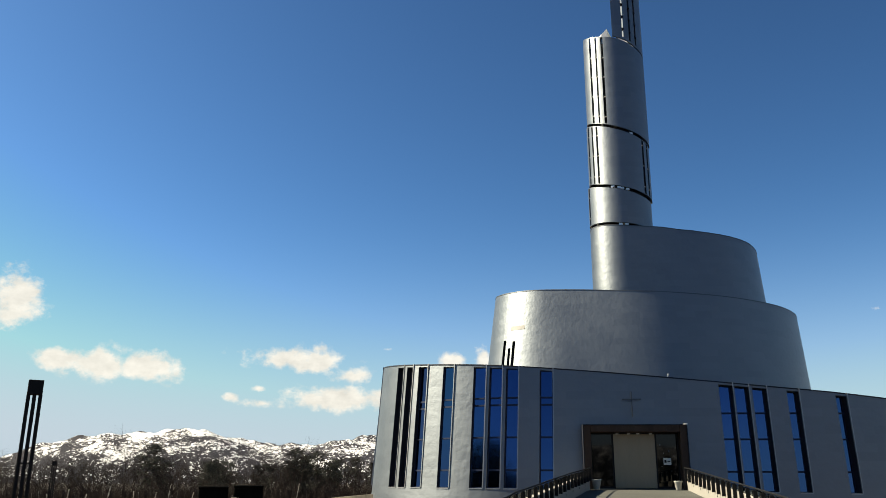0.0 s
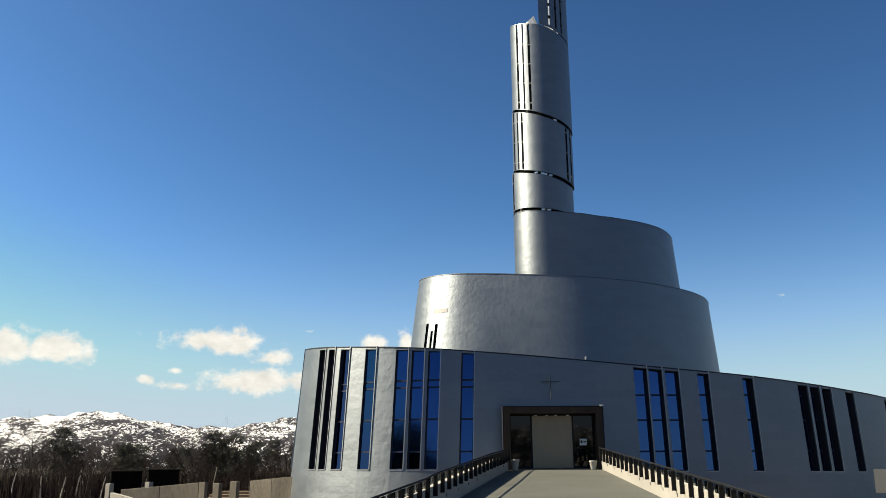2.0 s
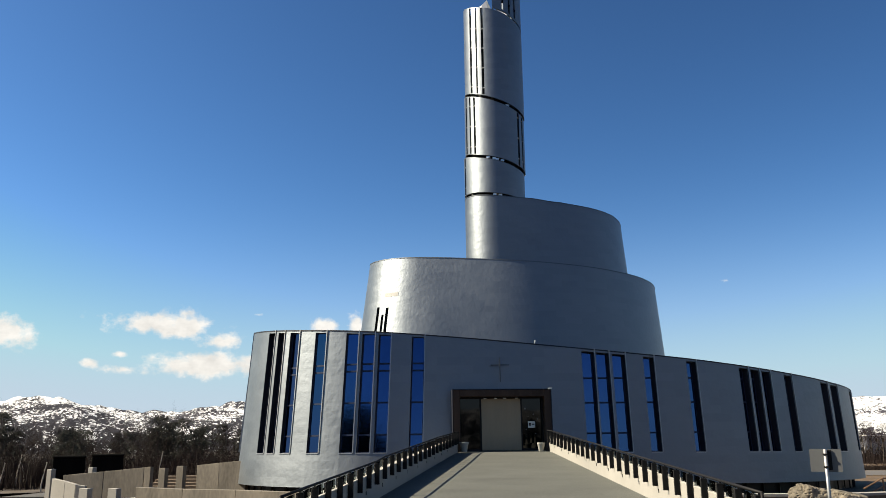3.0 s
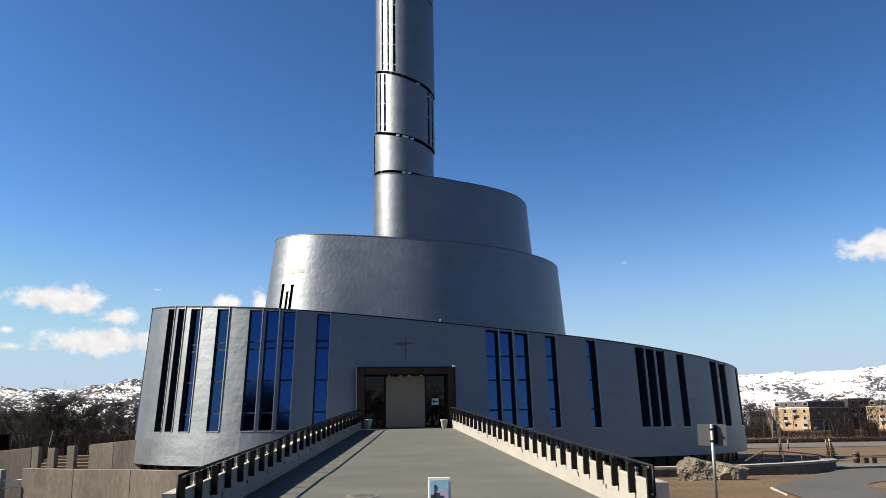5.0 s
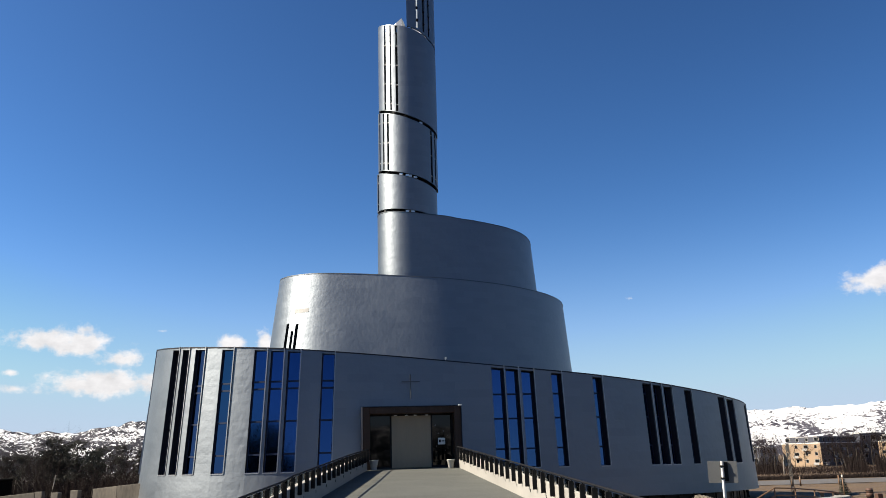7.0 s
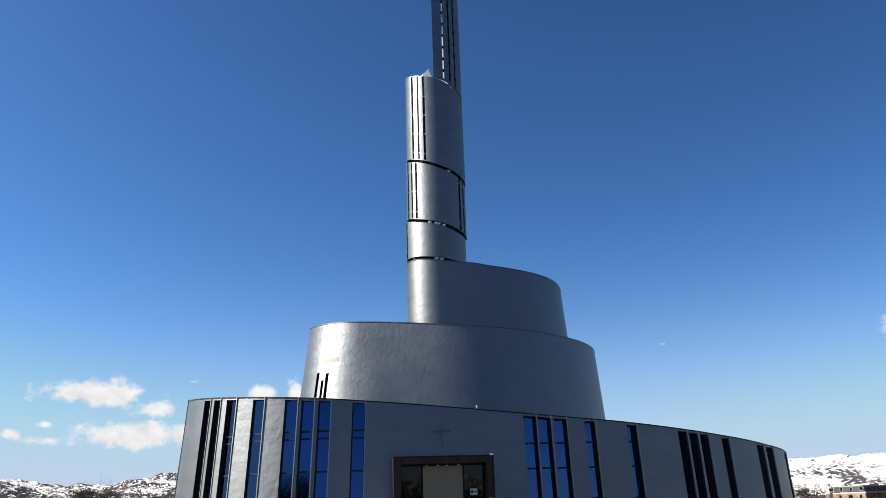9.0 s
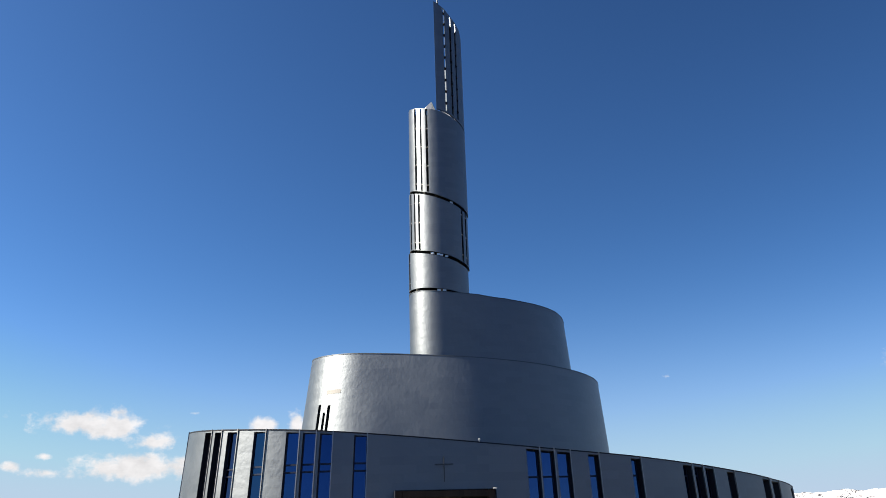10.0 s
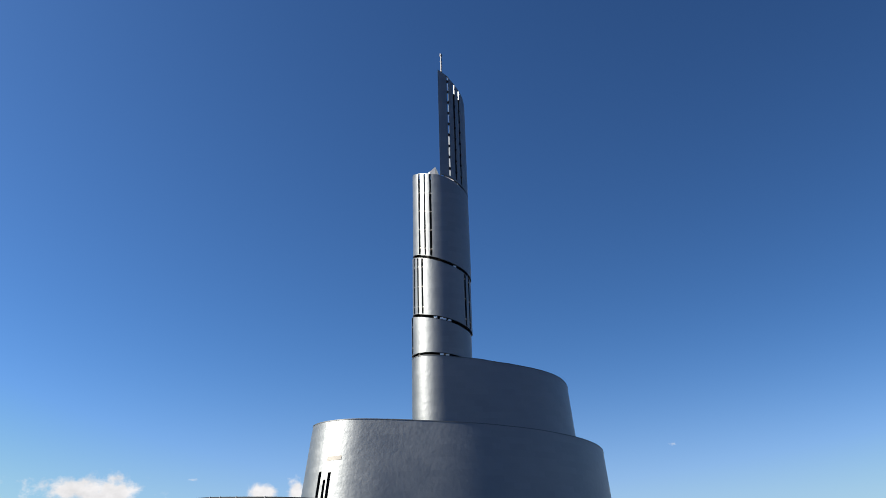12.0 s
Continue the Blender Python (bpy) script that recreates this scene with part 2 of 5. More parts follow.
def boxed(x0, x1, y0, y1, z0, z1, m=None, bevel=0.0):
    bm = bmesh.new()
    box(bm, x0, x1, y0, y1, z0, z1, m, bevel)
    return bm


def tube(bm, a, b, ra, rb=None, sides=8, caps=True):
    a, b = Vector(a), Vector(b)
    rb = ra if rb is None else rb
    q = (b - a).to_track_quat("Z", "Y").to_matrix()
    ring = [Vector((math.cos(i * math.tau / sides), math.sin(i * math.tau / sides), 0)) for i in range(sides)]
    lo = [bm.verts.new(a + q @ (v * ra)) for v in ring]
    hi = [bm.verts.new(b + q @ (v * rb)) for v in ring]
    for i in range(sides):
        bm.faces.new((lo[i], lo[(i + 1) % sides], hi[(i + 1) % sides], hi[i]))
    if caps:
        bm.faces.new(lo[::-1])
        bm.faces.new(hi)


def pipe(bm, pts, r, sides=8):
    """One bent pipe through a line of points."""
    pts = [Vector(p) for p in pts]
    prev = None
    for i, p in enumerate(pts):
        d = (pts[min(i + 1, len(pts) - 1)] - pts[max(i - 1, 0)]).normalized()
        s = d.cross(Vector((0, 0, 1))).normalized()
        u = s.cross(d)
        ring = [bm.verts.new(p + (s * math.cos(k * math.tau / sides) + u * math.sin(k * math.tau / sides)) * r) for k in range(sides)]
        if prev:
            for k in range(sides):
                bm.faces.new((prev[k], prev[(k + 1) % sides], ring[(k + 1) % sides], ring[k]))
        else:
            bm.faces.new(ring[::-1])
        prev = ring
    bm.faces.new(prev)


def quad(bm, pts, mi=0):
    f = bm.faces.new([bm.verts.new(p) for p in pts])
    f.material_index = mi
    return f


def slab(bm, a, b, c, d, thick):
    """A plate from four corners (counter-clockwise seen from outside) with a thickness along minus its normal."""
    a, b, c, d = map(Vector, (a, b, c, d))
    n = (b - a).cross(d - a).normalized() * thick
    top = [bm.verts.new(p) for p in (a, b, c, d)]
    low = [bm.verts.new(p - n) for p in (a, b, c, d)]
    bm.faces.new(top)
    bm.faces.new(low[::-1])
    for i in range(4):
        j = (i + 1) % 4
        bm.faces.new((top[i], low[i], low[j], top[j]))


def lerp_table(table):
    xs, ys = zip(*table)
    return lambda v: float(np.interp(v, xs, ys))


# ---- the lie of the land ----
def ground_z(x, y):
    d = math.hypot(x, y)
    z = -0.028 * min(max(0.0, y - 22), 40)
    z -= 0.0125 * min(max(0.0, d - 62), 320)
    z -= 0.55 * min(max(0.0, (-4.6 - x) / 3), 1) * min(max(0.0, (y - 15) / 10), 1) * min(max(0.0, (60 - y) / 15), 1)
    if 3 < x < 18 and y < 60:  # sunken strip before the cellar windows
        z -= 1.0 * min(max(0.0, (y - 31.6) / 1.4), 1) * min(max(0.0, (17.8 - x) / 2.8), 1)
    if y < 90:
        z -= 0.55 * min(max(0.0, (y - 35) / 4), 1) * min(max(0.0, (17 - x) / 4), 1)
    return z


# ---- walls on a rounded plan: two circles and their common tangents ----
class Plan:
    def __init__(self, circles, centre, zmax):
        self.c, self.zmax = centre, zmax
        th = np.radians(np.arange(0, 360, 0.5))
        n = np.c_[np.cos(th), np.sin(th)]
        self.phi = np.radians(np.arange(-360, 361, 0.5))
        self.rho = []
        for z in (0, zmax):
            reach = np.array([n @ np.array(c[:2]) + c[2] - c[3] * z for c in circles])
            k = reach.argmax(0)
            p = np.array([np.array(circles[j][:2]) + (circles[j][2] - circles[j][3] * z) * n[i] for i, j in enumerate(k)]) - np.array(centre)
            q = np.roll(p, -1, 0)
            rho = []
            for f in self.phi:
                dx, dy = math.cos(f), math.sin(f)
                c1, c2 = dx * p[:, 1] - dy * p[:, 0], dx * q[:, 1] - dy * q[:, 0]
                i = np.where((c1 <= 0) & (c2 > 0))[0][0]
                s = c1[i] / (c1[i] - c2[i])
                rho.append(float((p[i] + s * (q[i] - p[i])) @ np.array((dx, dy))))
            self.rho.append(np.array(rho))

    def at(self, deg, z, inset=0.0):
        f = radians(deg)
        r0, r1 = np.interp(f, self.phi, self.rho[0]), np.interp(f, self.phi, self.rho[1])
        r = r0 + (r1 - r0) * z / self.zmax - inset
        return Vector((self.c[0] + r * math.cos(f), self.c[1] + r * math.sin(f), z))


def shell(plan, a0, a1, low, high, openings=(), step=2.0, thick=0.4, rows=4):
    """A wall round part of a plan from angle a0 to a1 (degrees), between two heights that follow the angle, with openings (a, b, low, high) through its thickness."""
    cuts = {a0, a1}
    k = a0
    while k < a1:
        cuts.add(round(k, 3))
        k += step
    for a, b, *_ in openings:
        cuts |= {a, b}
    cuts = sorted(c for c in cuts if a0 - 1e-6 <= c <= a1 + 1e-6)
    cuts = [c for i, c in enumerate(cuts) if i == 0 or c - cuts[i - 1] > 0.01]
    closed = abs(a1 - a0 - 360) < 1e-6
    bm = bmesh.new()
    uv = bm.loops.layers.uv.new("sheet")
    arc, run = {cuts[0]: 0.0}, 0.0
    for p, q in zip(cuts, cuts[1:]):
        run += (plan.at(q, 4) - plan.at(p, 4)).length
        arc[q] = run
    pool = {}

    def vert(side, a, z):
        key = (side, round(a0 if closed and abs(a - a1) < 1e-6 else a, 3), round(z, 3))
        if key not in pool:
            pool[key] = bm.verts.new(plan.at(a, z, thick if side else 0))
        return pool[key]

    def face(vs, coords):
        try:
            f = bm.faces.new(vs)
        except ValueError:
            return
        for lp, c in zip(f.loops, coords):
            lp[uv].uv = c

    for p, q in zip(cuts, cuts[1:]):
        mid = (p + q) / 2
        holes = sorted((o for o in openings if o[0] - 1e-6 <= mid <= o[1] + 1e-6), key=lambda o: o[2](mid))
        spans, zl = [], low
        for o in holes:
            spans.append((zl, o[2]))
            zl = o[3]
        spans.append((zl, high))
        for zl, zh in spans:
            for r in range(rows):
                f0, f1 = r / rows, (r + 1) / rows
                z = [(zl(s) + (zh(s) - zl(s)) * f) for s, f in ((p, f0), (q, f0), (q, f1), (p, f1))]
                co = [(arc[s], zz) for s, zz in zip((p, q, q, p), z)]
                face([vert(0, s, zz) for s, zz in zip((p, q, q, p), z)], co)
                face([vert(1, s, zz) for s, zz in zip((p, q, q, p), z)][::-1], co[::-1])
            # top and bottom edges of the wall's thickness
            for fn in (zl, zh):
                w = [plan.at(p, fn(p)), plan.at(q, fn(q)), plan.at(q, fn(q), thick), plan.at(p, fn(p), thick)]
                face([bm.verts.new(v) for v in w], [(arc[p], 0), (arc[q], 0), (arc[q], thick), (arc[p], thick)])
    jambs = [(a, o[2], o[3]) for o in openings for a in o[:2]]
    if not closed:
        jambs += [(a0, low, high), (a1, low, high)]
    for a, zl, zh in jambs:
        w = [plan.at(a, zl(a)), plan.at(a, zl(a), thick), plan.at(a, zh(a), thick), plan.at(a, zh(a))]
        face([bm.verts.new(v) for v in w], [(0, zl(a)), (thick, zl(a)), (thick, zh(a)), (0, zh(a))])
    # one welded skin; folds stay crisp
    bmesh.ops.remove_doubles(bm, verts=bm.verts[:], dist=0.0008)
    bm.normal_update()
    for e in bm.edges:
        e.smooth = len(e.link_faces) == 2 and e.calc_face_angle(4) < 0.6
    return bm


def band(plan, a0, a1, height, drop, rise, proud, step=2.0):
    """A narrow strip that follows a wall's rim."""
    bm = bmesh.new()
    n = max(2, int((a1 - a0) / step))
    prev = None
    for i in range(n + 1):
        a = a0 + (a1 - a0) * i / n
        z = height(a)
        ring = [bm.verts.new(p) for p in (plan.at(a, z - drop, -proud), plan.at(a, z + rise, -proud), plan.at(a, z + rise, 0.5), plan.at(a, z - drop, 0.5))]
        if prev:
            for k in range(4):
                bm.faces.new((prev[k], ring[k], ring[(k + 1) % 4], prev[(k + 1) % 4]))
        else:
            bm.faces.new(ring)
        prev = ring
    bm.faces.new(prev[::-1])
    return bm


def cap(plan, height, drop, inset=0.3, step=6):
    """A roof inside a rim."""
    bm = bmesh.new()
    angles = [i * step for i in range(-360 // step + 30, 30)]
    pts = [plan.at(a, height(a) - drop, inset) for a in angles]
    mid = bm.verts.new((plan.c[0], plan.c[1], sum(p.z for p in pts) / len(pts)))
    vs = [bm.verts.new(p) for p in pts]
    for i in range(len(vs)):
        bm.faces.new((mid, vs[i], vs[(i + 1) % len(vs)]))
    return bm


def const(v):
    return lambda a: v


# ---- ground ----
def sheet(name, xs, ys, lift, mat, label, category):
    bm = bmesh.new()
    grid = [[bm.verts.new((x, y, ground_z(x, y) + lift)) for x in xs] for y in ys]
    for j in range(len(ys) - 1):
        for i in range(len(xs) - 1):
            bm.faces.new((grid[j][i], grid[j][i + 1], grid[j + 1][i + 1], grid[j + 1][i]))
    return tagged(part(name, bm, mat, None, "", True), label, category, "", "structure")


span = [-4500, -2500, -1200, -600, -300, -200, -150] + list(range(-120, -48, 6)) + list(range(-48, 49, 3)) + list(range(54, 121, 6)) + [150, 200, 300, 600, 1200, 2500, 4500]
sheet("ground", span, span, -0.03, GRASS, "withered yellow-brown lawn and open ground", "ground")

# ---- forecourt and asphalt ----
def flat_poly(name, pts, lift, mat, label, category, n=24):
    """A paved area inside a plan outline, following the ground."""
    bm = bmesh.new()
    f = bm.faces.new([bm.verts.new((x, y, 0)) for x, y in pts])
    bmesh.ops.triangulate(bm, faces=[f])
    for _ in range(3):
        bmesh.ops.subdivide_edges(bm, edges=[e for e in bm.edges if e.calc_length() > 5], cuts=1, use_grid_fill=True)
        bmesh.ops.triangulate(bm, faces=bm.faces[:])
    for v in bm.verts:
        v.co.z = ground_z(v.co.x, v.co.y) + lift
    return tagged(part(name, bm, mat, None), label, category, "", "structure")


flat_poly("pavement", [(-34, -40), (60, -40), (60, 12), (9.0, 18.5), (8.2, 17.0), (5.0, 14.5), (-4.4, 14.5), (-34, 14.5)], 0.0, ASPHALT, "dark asphalt forecourt before the ramp", "pavement")
flat_poly("asphalt", [(60, 12.2), (9.2, 18.7), (9.95, 22.2), (11.8, 24.95), (13.25, 26.8), (15.2, 29.4), (18.0, 33.6), (60, 36.5)], 0.0, ASPHALT, "dark asphalt drive beside the lawn", "pavement")
flat_poly("path", [(18.3, 34.2), (60, 37.2), (60, 46), (24, 42.2), (19.5, 40.5)], 0.01, ROADM, "grey gravel path with benches beside the lawn", "path")
flat_poly("road", [(14, 84), (170, 104), (170, 126), (14, 104)], 0.02, ROADM, "pale grey road beyond the lawn", "road")

# ---- ramp ----
RY0, RY1 = 14.3, 40.3


def deck_z(y):
    return 0.09 + 0.0584 * (min(y, 39.6) - RY0)


def side_x(y, s):
    return (4.35 - 0.0775 * (y - RY0)) if s > 0 else (-3.83 + 0.07 * (y - RY0))


def rail_lift(y, s):
    """The west rail climbs a little above the ramp's slope half-way up."""
    return 0.045 * min(max(0.0, (y - 21.9) / 0.6), 1) * min(max(0.0, (37.5 - y) / 4), 1) if s < 0 else 0.0


ramp = thing("ramp", "long concrete entrance ramp rising to the portal", "ramp", kind="structure")
bm = bmesh.new()
ys = [RY0 - 0.6] + [RY0 + (RY1 - RY0) * i / 20 for i in range(21)]
prev = None
for y in ys:
    zt = deck_z(y) if y >= RY0 else 0.0
    row = [bm.verts.new((side_x(y, -1) - 0.25, y, zt)), bm.verts.new((side_x(y, 1) + 0.25, y, zt)), bm.verts.new((side_x(y, 1) + 0.25, y, -1.6)), bm.verts.new((side_x(y, -1) - 0.25, y, -1.6))]
    if prev:
        for k in range(4):
            bm.faces.new((prev[k], prev[(k + 1) % 4], row[(k + 1) % 4], row[k]))
    prev = row
part("deck", bm, DECK, ramp)
for s in (-1, 1):
    bm = bmesh.new()
    prev = None
    for i in range(21):
        y = RY0 + (39.9 - RY0) * i / 20
        xi, xo, z = side_x(y, s), side_x(y, s) + s * 0.24, deck_z(y)
        row = [bm.verts.new(p) for p in ((xi, y, z - 0.4), (xi, y, z + 0.69), (xi + s * 0.012, y, z + 0.7), (xo, y, z + 0.7), (xo, y, -1.6))]
        if prev:
            for k in range(5):
                bm.faces.new((prev[k], row[k], row[(k + 1) % 5], prev[(k + 1) % 5]))
        else:
            bm.faces.new(row)
        prev = row
    bm.faces.new(prev[::-1])
    bmesh.ops.recalc_face_normals(bm, faces=bm.faces[:])
    part("parapet", bm, CONCRETE, ramp, "pale board-marked concrete parapet")

# small dark blocks low on each parapet's inner face
for s in (-1, 1):
    for k in range(13):
        y = RY0 + 0.75 + 1.92 * k
        part("parapet_mark", boxed(-0.012, 0.004, -0.022, 0.022, 0.25, 0.34), DARK_METAL, ramp).matrix_local = pose(side_x(y, s), y, deck_z(y), 0, 0, 0 if s > 0 else 180)

def clear_pane(name, tint):
    """A thin clear pane: light goes straight through, gloss grows towards grazing angles."""
    m = bpy.data.materials.new(name)
    m.use_nodes = True
    nd, lk = m.node_tree.nodes, m.node_tree.links
    nd.remove(nd["Principled BSDF"])
    tr, gl, mx, fr = nd.new("ShaderNodeBsdfTransparent"), nd.new("ShaderNodeBsdfGlossy"), nd.new("ShaderNodeMixShader"), nd.new("ShaderNodeFresnel")
    tr.inputs["Color"].default_value, gl.inputs["Roughness"].default_value, fr.inputs["IOR"].default_value = (*tint, 1), 0.03, 1.5
    lk.new(fr.outputs[0], mx.inputs[0])
    lk.new(tr.outputs[0], mx.inputs[1])
    lk.new(gl.outputs[0], mx.inputs[2])
    lk.new(mx.outputs[0], nd["Material Output"].inputs[0])
    return m


RAIL_GLASS = clear_pane("rail_glass", (0.72, 0.78, 0.78))
for s in (-1, 1):
    rail = thing("railing", "dark steel railing with flat posts and glass panes on the parapet", "railing", "railings of the ramp")
    ypost = [RY0 + 0.06 + 0.93 * i for i in range(9)]
    ypost += [ypost[-1] + 0.99 * (i + 1) for i in range(18)]
    for y in ypost:
        xi, z = side_x(y, s), deck_z(y) + rail_lift(y, s)
        bm = bmesh.new()
        box(bm, -0.12, 0.0, -0.035, 0.035, 0.40, 0.94, None, 0.006)
        box(bm, -0.02, -0.001, -0.05, 0.05, 0.40, 0.47)
        box(bm, -0.02, -0.001, -0.05, 0.05, 0.60, 0.66)
        box(bm, -0.06, -0.03, -0.012, 0.012, 0.92, 0.985)
        p = part("post", bm, DARK_METAL, rail)
        p.matrix_local = pose(xi - s * 0.004, y, z, 0, 0, 0 if s > 0 else 180)
    for y0, y1 in zip(ypost, ypost[1:]):
        bm = bmesh.new()
        x0, x1, z0, z1 = side_x(y0, s), side_x(y1, s), deck_z(y0) + rail_lift(y0, s), deck_z(y1) + rail_lift(y1, s)
        o = s * 0.03
        slab(bm, (x0 + o, y0 + 0.06, z0 + 0.72), (x1 + o, y1 - 0.06, z1 + 0.72), (x1 + o, y1 - 0.06, z1 + 0.92), (x0 + o, y0 + 0.06, z0 + 0.92), 0.01)
        g = part("pane", bm, RAIL_GLASS, rail)
        g.visible_shadow = False
    bm = bmesh.new()
    pipe(bm, [(side_x(y, s) - s * 0.05, y, deck_z(y) + rail_lift(y, s) + 0.99) for y in [RY0 - 0.1] + ypost[1:-1] + [ypost[-1] + 0.4]], 0.028)
    xe = side_x(RY0, s) - s * 0.05
    tube(bm, (xe, RY0 - 0.1, deck_z(RY0) + 0.99), (xe, RY0 - 0.1, deck_z(RY0) + 0.5), 0.028)
    tube(bm, (xe, RY0 - 0.1, deck_z(RY0) + 0.5), (xe, RY0 + 0.06, deck_z(RY0) + 0.5), 0.028)
    part("handrail", bm, DARK_METAL, rail, "", True)

# ---- cathedral ----
BASE = Plan([(-6, 50, 9.6, 0.075), (5, 62, 19.5, 0.04)], (1, 58), 8)
MID = Plan([(-4.45, 59, 6.8, 0.125), (1.35, 64.3, 12.11, 0.0715)], (-1, 60), 15)
UPP = Plan([(0.15, 57, 2.22, 0.0), (4.48, 61, 6.64, 0.076)], (2.5, 58.5), 19)
TOW = Plan([(0.15, 57, 2.22, 0.0)], (0.15, 57), 40)
TOW_B = Plan([(0.25, 57, 2.22, 0.0)], (0.25, 57), 40)  # each tower segment is set slightly off the one below
TOW_C = Plan([(0.31, 57, 2.22, 0.0)], (0.31, 57), 40)
church = thing("cathedral", "spiral titanium-clad cathedral with round tiers and a tall bell tower", "church")

base_rim = lerp_table([(-360, 8.75), (-175, 9.1), (-160, 8.85), (-145, 8.55), (-125, 7.93), (-110, 7.56), (-97, 7.24), (-77, 6.72), (-60, 6.25), (-38, 5.55), (-25, 5.2), (-11, 5.0), (30, 4.6), (90, 4.2), (165, 4.0), (166, 9.3), (360, 8.7)])
skirt = lerp_table([(-360, -0.1), (-145, -0.02), (-120, -0.05), (-60, -0.12), (-25, -0.28), (0, -0.4), (120, -0.5), (200, -0.1), (360, -0.1)])
sill = lerp_table([(-360, 1.64), (-145, 1.64), (-110, 1.6), (-60, 1.45), (-20, 1.3), (360, 1.3)])
# window slots: angle of the middle, angular width
WINDOWS = [(-146.9, 4.4), (-133.1, 2.1), (-130.3, 1.8), (-127.0, 2.15), (-121.8, 2.05), (-116.5, 2.0), (-114.0, 1.95), (-111.55, 1.85), (-106.6, 1.95),
           (-76.6, 2.4), (-73.85, 2.4), (-70.85, 2.4), (-65.4, 1.9), (-57.75, 1.75), (-47.9, 1.75), (-45.6, 1.75), (-43.25, 1.75), (-38.3, 1.75), (-28.0, 2.4), (-24.2, 3.0), (-13.0, 3.0)]
door_high = const(4.4)
openings = [(m - w / 2, m + w / 2, sill, lambda a: base_rim(a) - 0.12) for m, w in WINDOWS] + [(-100.2, -85.2, const(1.2), door_high)]
wall = part("base_wall", shell(BASE, -194, 166, skirt, base_rim, openings, 2.0, 0.45, 5), TITAN, church, "matt grey titanium sheet wall leaning inwards", True)
part("base_coping", band(BASE, -194, 165.9, base_rim, 0.03, 0.03, 0.02), JAMB_SHADE_TRIM, church, "thin dark metal coping on the lower tier")
part("base_roof", cap(BASE, lerp_table([(-360, 8.2), (-160, 8.2), (-11, 4.6), (160, 3.8), (200, 8.3), (360, 8.2)]), 0.3, 0.46), DARK_METAL, church, "grey sheet roof of the lower tier")


COPING = material("dull_coping", (0.09, 0.10, 0.115), 0.5, 1.0, 0.1, 3)
GREY_PLATE = material("grey_plate", (0.17, 0.172, 0.176), 0.62, 1.0, 0.12, 6)
TITAN_TRIM = material("folded_titanium", (0.27, 0.28, 0.30), 0.45, 1.0, 0.1, 3)


def church_window(m, w):
    a0, a1 = m - w / 2, m + w / 2
    top, low = base_rim(m) - 0.12, sill(m)
    levels = [low] + [z for z in (2.46, 4.04, 5.64, 6.0) if z < top - 0.5] + [top]
    if m > -90:
        levels = [low] + [z for z in (2.42, 3.96, 5.22) if z < top - 0.4] + [top]
    bm = bmesh.new()
    d, e = (0.32 if m > -90 else 0.3 if m < -129 else 0.17 if m < -125 else 0.1), 0.04
    for a in (a0, a1):  # stiles
        s = e / 41 * 180 / math.pi * (1 if a == a0 else -1) * 2.0
        slab(bm, BASE.at(min(a, a + s), low, d), BASE.at(max(a, a + s), low, d), BASE.at(max(a, a + s), top, d), BASE.at(min(a, a + s), top, d), 0.09)
    for z in levels:
        slab(bm, BASE.at(a0, max(low, z - e), d - 0.005), BASE.at(a1, max(low, z - e), d - 0.005), BASE.at(a1, min(top, z + e), d - 0.005), BASE.at(a0, min(top, z + e), d - 0.005), 0.09)
    win = part("window", bm, FRAME_BLUE, church, "tall narrow window with blue coated glass")
    for z0, z1 in zip(levels, levels[1:]):
        bm = bmesh.new()
        slab(bm, BASE.at(a0, z0, d + 0.04), BASE.at(a1, z0, d + 0.04), BASE.at(a1, z1, d + 0.04), BASE.at(a0, z1, d + 0.04), 0.02)
        part("pane", bm, GLASS_BLUE, win)
    bm = bmesh.new()
    slab(bm, BASE.at(a0 - 0.02, low - 0.05, -0.025), BASE.at(a1 + 0.02, low - 0.05, -0.025), BASE.at(a1 + 0.02, low, -0.025), BASE.at(a0 - 0.02, low, -0.025), 0.3)
    part("sill", bm, TITAN_TRIM, win)
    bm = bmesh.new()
    for a, s in ((a0, 0.012), (a1, -0.012)):  # lining of the jambs, near-black to hold the recess shade
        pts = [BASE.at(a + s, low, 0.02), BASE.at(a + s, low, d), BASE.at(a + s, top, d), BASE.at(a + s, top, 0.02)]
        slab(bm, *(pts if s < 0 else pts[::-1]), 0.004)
    part("jamb_shade_lining", bm, JAMB_SHADE_TRIM, win)
    bm = bmesh.new()  # folded flashing that stands proud of the coping
    slab(bm, BASE.at(a1, low, -0.03), BASE.at(a1 + 0.14, low, -0.03), BASE.at(a1 + 0.14, top + 0.135, -0.05), BASE.at(a1, top + 0.135, -0.05), 0.05)
    part("edge_trim", bm, TITAN_TRIM, win)


for m, w in WINDOWS:
    church_window(m, w)
bm = bmesh.new()
slab(bm, BASE.at(-149.3, 1.7, -0.16), BASE.at(-149.1, 1.7, -0.16), BASE.at(-149.1, base_rim(-149) + 0.05, -0.1), BASE.at(-149.3, base_rim(-149) + 0.05, -0.1), 0.3)
part("window_fin", bm, TITAN_TRIM, church, "upright folded fin beside the westernmost window")

CELLAR = material("dark_cellar_glass", (0.004, 0.005, 0.006), 0.3, 0, 0.2, 1, spec=0.1)
